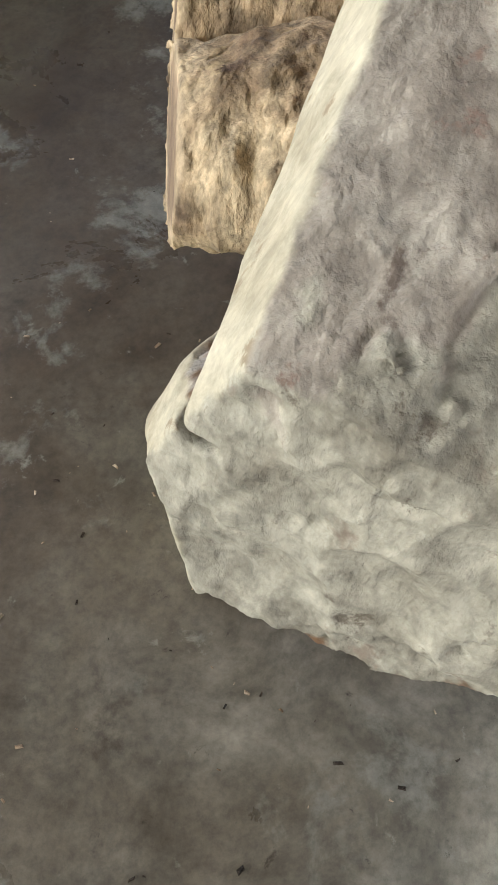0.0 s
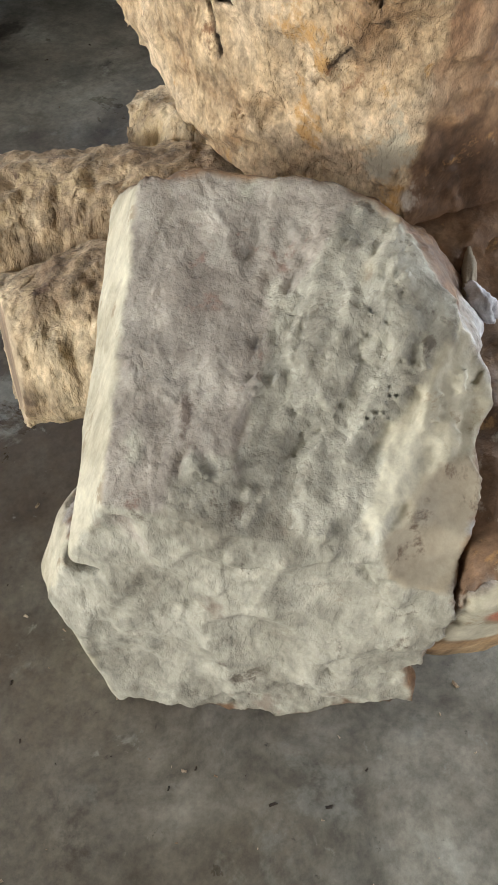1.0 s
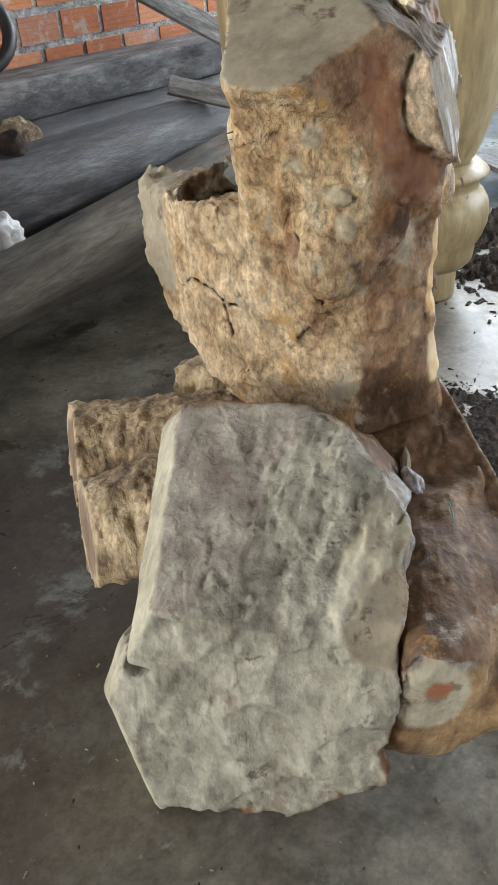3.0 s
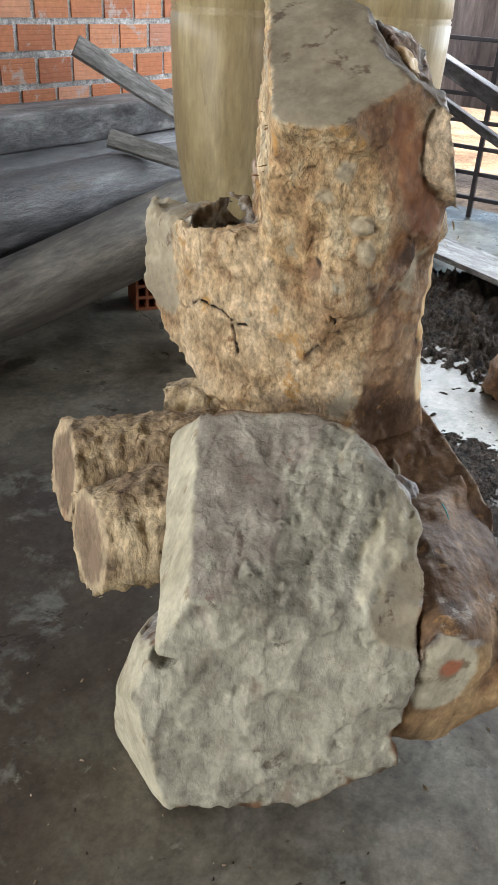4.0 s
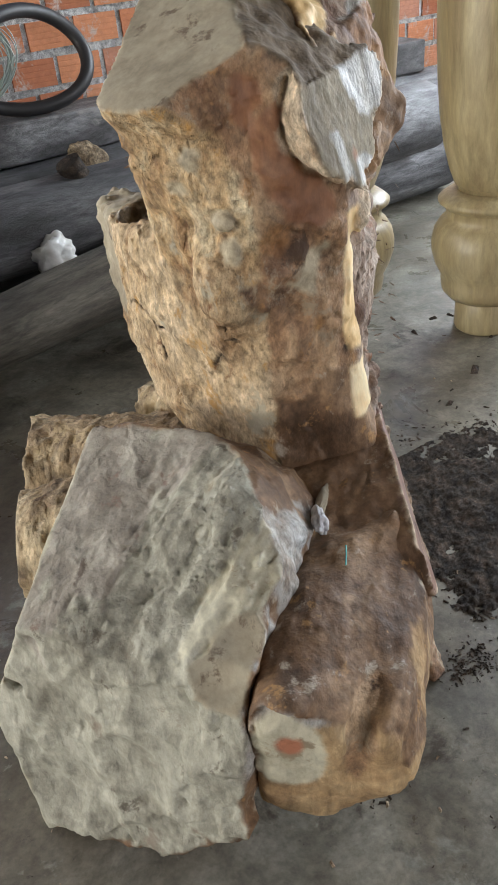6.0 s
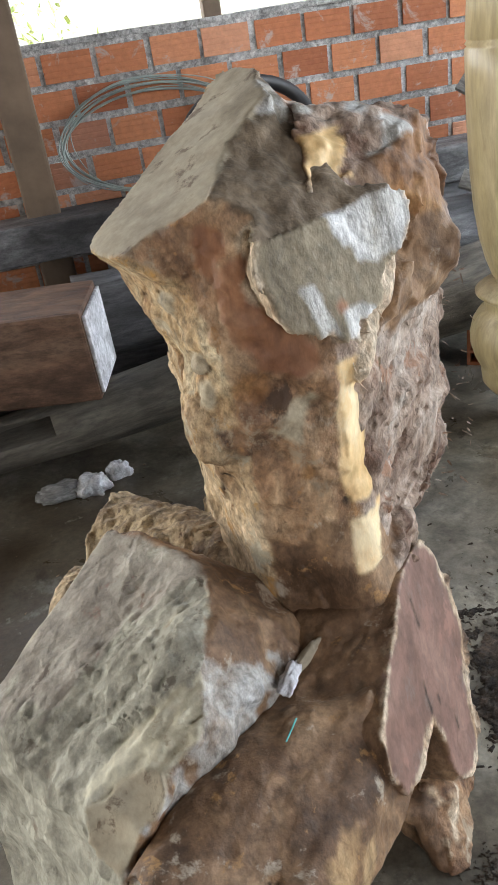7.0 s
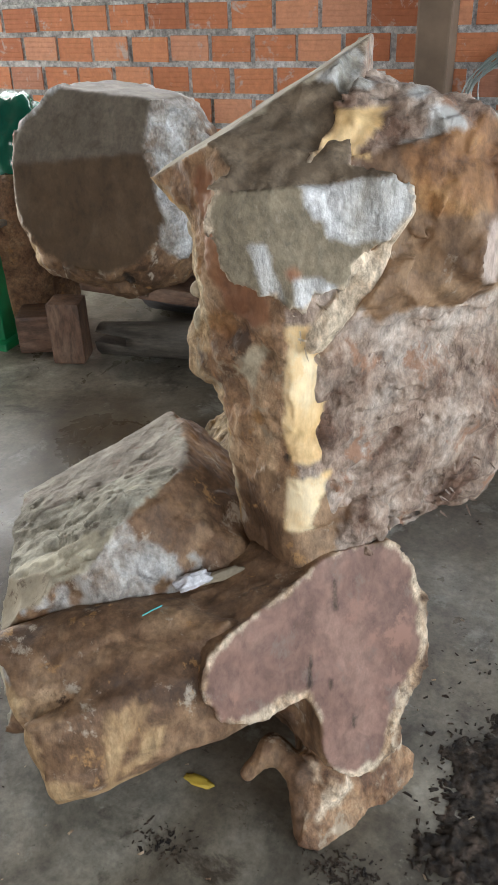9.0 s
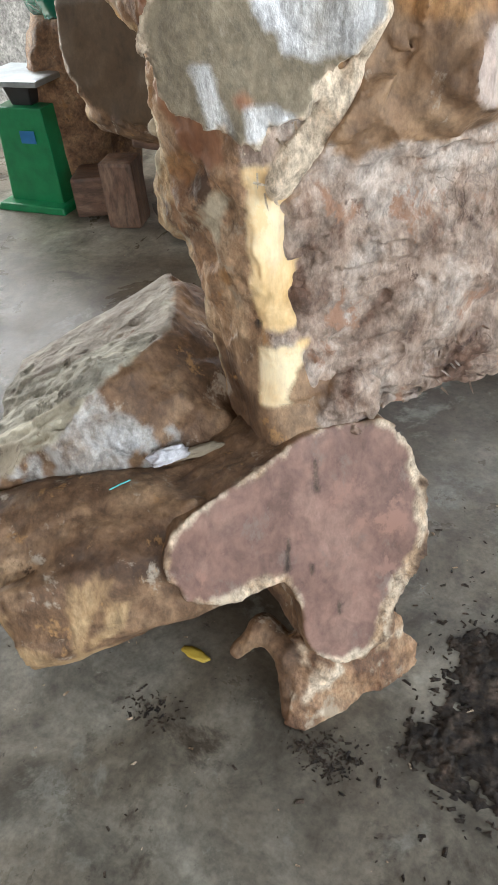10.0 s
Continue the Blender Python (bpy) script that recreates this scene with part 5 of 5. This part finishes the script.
def taper_box(x0, y0, x1, y1, h, bevel=0.008):
    bm = box_mesh(1, 1, 1, 0)
    for v in bm.verts:
        lo = v.co.z < 0
        v.co.x *= x0 if lo else x1
        v.co.y *= y0 if lo else y1
        v.co.z = 0 if lo else h
    bmesh.ops.bevel(bm, geom=bm.edges[:], offset=bevel, segments=2, affect="EDGES", profile=0.6)
    return bm


part("housing", taper_box(0.28, 0.2, 0.24, 0.17, 0.40), green_plastic, scale_thing).matrix_basis = pose(0, 0, 0.012, 0, 0, 8)
part("base_tray", taper_box(0.36, 0.3, 0.34, 0.28, 0.03), green_plastic, scale_thing).matrix_basis = pose(0, -0.01, 0, 0, 0, 8)
part("weighing_plate", taper_box(0.34, 0.28, 0.34, 0.28, 0.025), steel_plate, scale_thing, "scuffed steel plate").matrix_basis = pose(0, 0, 0.503, 0, 0, 8)
part("spindle", taper_box(0.1, 0.1, 0.14, 0.14, 0.095), black_rubber, scale_thing).matrix_basis = pose(0, 0, 0.41, 0, 0, 8)
part("sticker", box_mesh(0.075, 0.003, 0.05, 0.001), blue_label, scale_thing, "blue sticker").matrix_basis = pose(0.045, -0.0925, 0.3, -2, 0, 8)


def crumpled(name, at, r, seed, material, label, category, squash=(1, 1, 0.7), sharp=0.35):
    bm = bmesh.new()
    bmesh.ops.create_icosphere(bm, subdivisions=4, radius=1)
    for v in bm.verts:
        q = v.co * 1.6 + Vector((seed, 0, 0))
        v.co *= 1 + sharp * (0.9 * noise.noise(q) - 0.5 * abs(noise.noise(q * 2.1)) + 0.3 * noise.noise(q * 4.3))
        v.co = Vector((v.co.x * squash[0], v.co.y * squash[1], max(v.co.z, -0.55) * squash[2])) * r
    lowest = min(v.co.z for v in bm.verts)
    for v in bm.verts:
        v.co.z -= lowest
    ob = part(name, bm, material)
    ob.location = at
    return tagged(smooth(ob), label, category)


crumpled("green_sack", (-0.93, 2.15, 0.72), 0.17, 5, green_film, "shiny dark green plastic sack on a wood chunk", "sack", (1, 0.9, 1.1))
crumpled("wood_chunk", (-1.05, 2.2, 0.0), 0.25, 9, bark_brown, "tall brown wood chunk standing behind the scale", "wood chunk", (0.9, 0.8, 2.1), 0.25)
crumpled("white_rag", (0.57, 1.86, 0.0), 0.05, 2, white_rag, "crumpled white rag on the floor by the log", "rag", (1.1, 0.8, 1.0), 0.6)
crumpled("white_rag", (0.66, 1.93, 0.0), 0.035, 6, white_rag, "small white rag scrap on the floor", "rag", (1.4, 0.7, 1.1), 0.5)
crumpled("wood_chip", (0.46, 1.88, 0.0), 0.07, 12, grey_plank, "flat split wood chip on the floor", "wood chip", (1.3, 0.6, 0.5), 0.4)
crumpled("plastic_bag", (1.20, 2.16, 0.325), 0.085, 3, bag_film, "crumpled pale plastic bag on the logs", "plastic bag", (1, 0.8, 1.0), 0.5)
crumpled("bark_lump", (1.50, 2.45, 0.56), 0.07, 8, log_bark, "broken bark lump lying between the logs", "bark", (1.2, 0.8, 1.0), 0.3)

# ---- post and window band above the wall ----
post = holder("wooden_post", (0.60, 2.86, 0.0), "old brown wooden roof post standing at the brick wall", "post")
part("shaft", worn_bar(2.6, 0.13, 0.13, 0.15, 0.006, 3, 0.01), post_wood, post).matrix_basis = pose(0, -0.02, 1.4, 0, 90, 0)
post_b = holder("window_post", (1.42, 3.0, 1.32), "thin brown post standing on the wall", "post")
part("shaft", worn_bar(1.4, 0.07, 0.07, 0.15, 0.004, 8, 0.006), post_wood, post_b).matrix_basis = pose(0, 0, 0.7, 0, 90, 0)
rail = part("window_rail", worn_bar(7.0, 0.05, 0.05, 0.3, 0.004, 4, 0.006), post_wood)
rail.location = (0.0, 3.0, 1.56)
tagged(rail, "dark wooden rail across the open window band", "rail")

for n in range(6):
    bar_ob = part("window_bar", box_mesh(0.02, 0.02, 0.24, 0.003), post_wood, rail)
    bar_ob.location = (-1.7 + 0.33 * n, 0.0, -0.12)

# ---- coil of wire and hose on the beam ----
coil = holder("wire_coil", (1.1, 2.80, 0.745), "loose coil of pale wire standing on the beam against the wall", "wire")
for n in range(9):
    r, up, pts = 0.385 - 0.012 * (n % 5), 0.205 - 0.007 * (n % 4), []
    for j in range(48):
        a = 2 * math.pi * j / 48
        pts.append((r * math.cos(a) + 0.012 * math.sin(3 * a + n), 0.045 + 0.005 * n + 0.03 * math.sin(a), 0.012 + up + up * math.sin(a) + 0.006 * math.sin(2 * a + 2 * n)))
    tube("strand", pts, 0.0022 if n < 6 else 0.005, wire_steel, coil, True)
hose = holder("rubber_hose", (1.45, 2.71, 0.745), "thick black rubber hose looped on the beam", "hose")
tube("loop", [(0.25 * math.cos(a), 0.05 * math.sin(2 * a), 0.19 + 0.165 * math.sin(a)) for a in [2 * math.pi * j / 40 for j in range(40)]], 0.026, black_rubber, hose, True)

# ---- things by the gate ----
gate = holder("gate", (4.75, 0.35, 0.0), "dark metal gate of horizontal bars, bright yard behind", "gate")
for n in range(7):
    part("bar", box_mesh(0.025, 3.5, 0.025, 0.006), gate_paint, gate).location = (0, 0, 0.12 + 0.15 * n)
for n in range(11):
    part("upright", box_mesh(0.03, 0.03, 1.05, 0.006), gate_paint, gate).location = (0, -1.73 + 0.346 * n, 0.525)


def leaning_timber(a, b, thick, seed, label):
    a, b = Vector(a), Vector(b)
    ob = part("leaning_timber", worn_bar((b - a).length, thick, thick * 0.8, 0.2, 0.004, seed, 0.01), dark_beam_wood)
    ob.matrix_world = Matrix.Translation((a + b) / 2) @ (b - a).to_track_quat("X", "Z").to_matrix().to_4x4()
    return tagged(ob, label, "beam", "timbers leaning by the gate")


leaning_timber((4.2, -0.25, 0.03), (4.2, 2.88, 1.36), 0.1, 3, "dark timber leaning from the floor to the wall")
leaning_timber((4.25, 0.31, 0.03), (4.25, 2.88, 1.2), 0.06, 5, "thin dark pole leaning beside the gate")
plank(pose(3.45, 1.22, 0.13, 3, 2, 60), (1.3, 0.3, 0.025), 12, "wide grey board lying over the debris")

def mound(centre, wide, deep, high, seed, label):
    """A low uneven heap of crumbled bark."""
    heap = bmesh.new()
    bmesh.ops.create_grid(heap, x_segments=150, y_segments=150, size=1)
    for v in heap.verts:
        r = v.co.length
        q = Vector((v.co.x * 3 + seed, v.co.y * 3, 4))
        edge = 1 - r + 0.5 * noise.noise(q * 0.8) + 0.35 * noise.noise(q * 3) + 0.3 * noise.noise(q * 8) + 0.25 * noise.noise(q * 17)
        v.co.z = max(0.0, min(edge * 1.5, 1.0)) * high * (0.8 + 0.7 * noise.noise(q * 2) + 0.5 * noise.noise(q * 5) + 0.35 * noise.noise(q * 11)) - (0.006 if edge < 0.02 else 0.0)
        v.co.x, v.co.y = v.co.x * wide, v.co.y * deep
    ob = part("debris_heap", heap, debris_dark)
    ob.location = (*centre, 0.002)
    return tagged(smooth(ob), label, "debris", kind="stuff")


mound((3.15, 0.95), 0.75, 0.55, 0.07, 0, "heap of dark bark chips and sawdust on the floor")
mound((1.62, 0.58), 0.36, 0.30, 0.016, 7, "crumbled dark bark and soil on the floor")


def chips(name, centre, spread, count, size, seed, material, label):
    """Loose chips and crumbs strewn on the floor."""
    rng = random.Random(seed)
    verts, faces = [], []
    for _ in range(count):
        x, y = rng.gauss(centre[0], spread[0]), rng.gauss(centre[1], spread[1])
        s, a = size * (0.3 + rng.random() ** 2 * 1.2), rng.random() * 6.3
        n = len(verts)
        for dx, dy, dz in ((-1, -0.4, 0), (1, -0.3, 0), (0.8, 0.5, 0), (-0.9, 0.4, 0), (-0.6, 0, 0.35), (0.5, 0.1, 0.45)):
            dx, dy = dx * (0.7 + 0.6 * rng.random()), dy * (0.6 + 0.8 * rng.random())
            verts.append((x + s * (dx * math.cos(a) - dy * math.sin(a)), y + s * (dx * math.sin(a) + dy * math.cos(a)), 0.001 + s * dz * (0.6 + 0.8 * rng.random())))
        faces += [[n + i for i in f] for f in ((0, 1, 5, 4), (1, 2, 5), (2, 3, 4, 5), (3, 0, 4))]
    me = bpy.data.meshes.new(name)
    me.from_pydata(verts, [], faces)
    return tagged(part(name, me, material), label, "debris", kind="stuff")


chips("bark_chips", (3.0, 0.95), (0.35, 0.3), 700, 0.022, 3, debris_dark, "dark bark chips strewn on the floor")
chips("bark_chips", (1.6, 0.58), (0.2, 0.19), 1600, 0.006, 4, debris_dark, "dark sawdust and chips beside the stump")
chips("bark_chips", (1.6, 0.58), (0.15, 0.13), 60, 0.011, 14, rim_bark, "pale chips among the dark bark")
chips("bark_chips", (1.17, 0.27), (0.035, 0.02), 260, 0.004, 24, debris_dark, "dark crumbs lying at the forked root")
chips("bark_chips", (0.86, 0.2), (0.025, 0.018), 120, 0.004, 25, debris_dark, "small patch of dark bark crumbs")
chips("floor_crumbs", (0.6, 0.4), (0.8, 0.7), 320, 0.004, 5, rim_bark, "tiny pale wood crumbs strewn on the floor")
chips("floor_crumbs", (0.9, 0.5), (0.9, 0.8), 350, 0.004, 8, debris_dark, "tiny dark crumbs strewn on the floor")
dry_leaf = crumpled("dry_leaf", (0.86, 0.33, 0.0), 0.02, 4, yellow_leaf, "small yellow dry leaf under the limb", "leaf", (1.5, 0.6, 0.3), 0.3)
crumpled("wood_chunk", (2.42, 0.62, 0.0), 0.11, 14, bark_brown, "dark brown wood chunk lying on the floor", "wood chunk", (1.3, 0.8, 0.9), 0.25)

hollow = holder("hollow_brick", (2.07, 2.2, 0.0), "single hollow red brick standing on the floor by the logs", "brick")


def hollow_brick_mesh():
    """A brick along y whose end shows two columns of three holes."""
    bm = bmesh.new()
    xs, zs, length = (0.0, 0.012, 0.043, 0.055, 0.086, 0.098), (0.0, 0.012, 0.05, 0.062, 0.1, 0.112, 0.15, 0.162), 0.18
    for i in range(len(xs) - 1):
        for k in range(len(zs) - 1):
            if i % 2 and k % 2:
                deep = 0.09
                for a, b in (((xs[i], zs[k]), (xs[i + 1], zs[k])), ((xs[i + 1], zs[k]), (xs[i + 1], zs[k + 1])), ((xs[i + 1], zs[k + 1]), (xs[i], zs[k + 1])), ((xs[i], zs[k + 1]), (xs[i], zs[k]))):
                    bm.faces.new([bm.verts.new(c) for c in ((a[0], 0, a[1]), (b[0], 0, b[1]), (b[0], deep, b[1]), (a[0], deep, a[1]))])
            else:
                deep = 0.0
            bm.faces.new([bm.verts.new(c) for c in ((xs[i], deep, zs[k]), (xs[i + 1], deep, zs[k]), (xs[i + 1], deep, zs[k + 1]), (xs[i], deep, zs[k + 1]))])
    w, h = xs[-1], zs[-1]
    for ring in (((0, 0, 0), (0, 0, h), (0, length, h), (0, length, 0)), ((w, 0, 0), (w, length, 0), (w, length, h), (w, 0, h)), ((0, 0, h), (w, 0, h), (w, length, h), (0, length, h)), ((0, length, 0), (0, length, h), (w, length, h), (w, length, 0))):
        bm.faces.new([bm.verts.new(c) for c in ring])
    bmesh.ops.remove_doubles(bm, verts=bm.verts[:], dist=0.0001)
    return bm


part("shell", hollow_brick_mesh(), red_brick, hollow).matrix_basis = pose(0, -0.05, 0.0, 0, 0, -35)

# ---- small things on the stump ----
shell = crumpled("wood_splinter", (0.872, 0.348, 0.475), 0.022, 21, white_rag, "white splinter chip lying in the crook of the stump", "wood chip", (1.5, 0.6, 0.7), 0.5)
shell.rotation_euler = (0, 0, radians(60))
strip = crumpled("wood_splinter", (0.905, 0.385, 0.472), 0.026, 33, sawn_grey, "pale curled strip of wood lying in the crook", "wood chip", (1.7, 0.35, 0.4), 0.35)
strip.rotation_euler = (0, radians(-12), radians(35))
straw = tube("straw", [(0.838, 0.25, 0.479), (0.85, 0.262, 0.485), (0.86, 0.274, 0.488)], 0.0011, cyan_straw)
tagged(straw, "short cyan plastic thread lying on the limb", "thread")

# ---- outside the window band ----
def leaf_mass(name, at, r, count, seed, label):
    rng = random.Random(seed)
    verts, faces = [], []
    for _ in range(count):
        d = Vector((rng.gauss(0, 1), rng.gauss(0, 1), rng.gauss(0, 1))).normalized() * r * rng.random() ** 0.4
        d = Vector((d.x * 1.5, d.y * 0.7, d.z))
        a, b = Vector((rng.gauss(0, 1), rng.gauss(0, 1), rng.gauss(0, 1))).normalized(), Vector((rng.gauss(0, 1), rng.gauss(0, 1), rng.gauss(0, 1))).normalized()
        s = 0.05 * (0.6 + rng.random())
        n = len(verts)
        verts += [tuple(d - a * s), tuple(d + b * s * 0.5), tuple(d + a * s), tuple(d - b * s * 0.5)]
        faces.append((n, n + 1, n + 2, n + 3))
    me = bpy.data.meshes.new(name)
    me.from_pydata(verts, [], faces)
    thing = holder("shrub", (at[0], at[1], -0.06), label, "shrub", "shrubs outside")
    part("crown", me, leaf_green, thing).location = (0, 0, at[2] + 0.06)
    for k in range(3):
        tube("stem", [(0.1 * k - 0.1, 0, 0), (0.2 * k - 0.2, 0.05, at[2] * 0.6), (0.4 * k - 0.4, 0, at[2])], 0.02, post_wood, thing)


leaf_mass("shrub_leaves", (-0.9, 5.2, 1.5), 0.85, 1300, 1, "leafy green shrub in the sun outside the shed")
leaf_mass("shrub_leaves", (0.2, 7.4, 1.2), 0.75, 700, 2, "sunlit green shrub further off")

house = holder("neighbour_house", (-5.2, 9.0, -0.06), "sunlit house of pale brick and plaster beyond the yard", "house")
part("wall", box_mesh(4.2, 0.2, 3.0, 0), house_brick, house).location = (0, 0, 1.5)
for n in range(5):
    part("pillar", box_mesh(0.22, 0.3, 3.0, 0.01), house_paint, house).location = (-1.9 + 0.95 * n, -0.1, 1.5)
part("roof", box_mesh(4.8, 2.0, 0.12, 0.02), roof_tin, house).matrix_basis = pose(0, -0.4, 3.2, -15, 0, 0)

# ---- bricks of the wall ----
def brick_mesh(length):
    """A hollow brick's combed side: shallow grooves along it."""
    bm = bmesh.new()
    h, deep, rows = 0.106, 0.03, []
    profile = [(deep, -h / 2)]
    for n in range(5):
        z0 = -h / 2 + h * n / 5
        profile += [(-0.0, z0 + 0.003), (-0.0, z0 + h / 5 - 0.004), (0.0016, z0 + h / 5 - 0.002)]
    profile += [(deep, h / 2)]
    for x in (-length / 2, length / 2):
        rows.append([bm.verts.new((x, y, z)) for y, z in profile])
    for a, b, c, d in zip(rows[0], rows[0][1:], rows[1][1:], rows[1]):
        bm.faces.new((a, d, c, b))
    bm.faces.new(rows[0])
    bm.faces.new(rows[1][::-1])
    bmesh.ops.recalc_face_normals(bm, faces=bm.faces[:])
    me = bpy.data.meshes.new("brick")
    bm.to_mesh(me)
    bm.free()
    me.materials.append(red_brick)
    return me


full = brick_mesh(0.188)
rng = random.Random(4)
for row in range(7):
    z = WALL_TOP - 0.012 - PITCH_Z * (row + 0.5)
    for col in range(-5, 32):
        x = -1.34 + PITCH_X * (col + (0.5 if row % 2 else 0.0)) + 0.07
        if not -2.0 < x < 4.3:
            continue
        ob = new("brick", full)
        ob.parent = wall_north
        ob.location = (x - 0.9 + rng.uniform(-0.004, 0.004), -0.052 + rng.uniform(-0.003, 0.003), z - WALL_TOP / 2 + rng.uniform(-0.003, 0.003))
        ob.rotation_euler = (0, radians(rng.uniform(-0.7, 0.7)), radians(rng.uniform(-0.5, 0.5)))
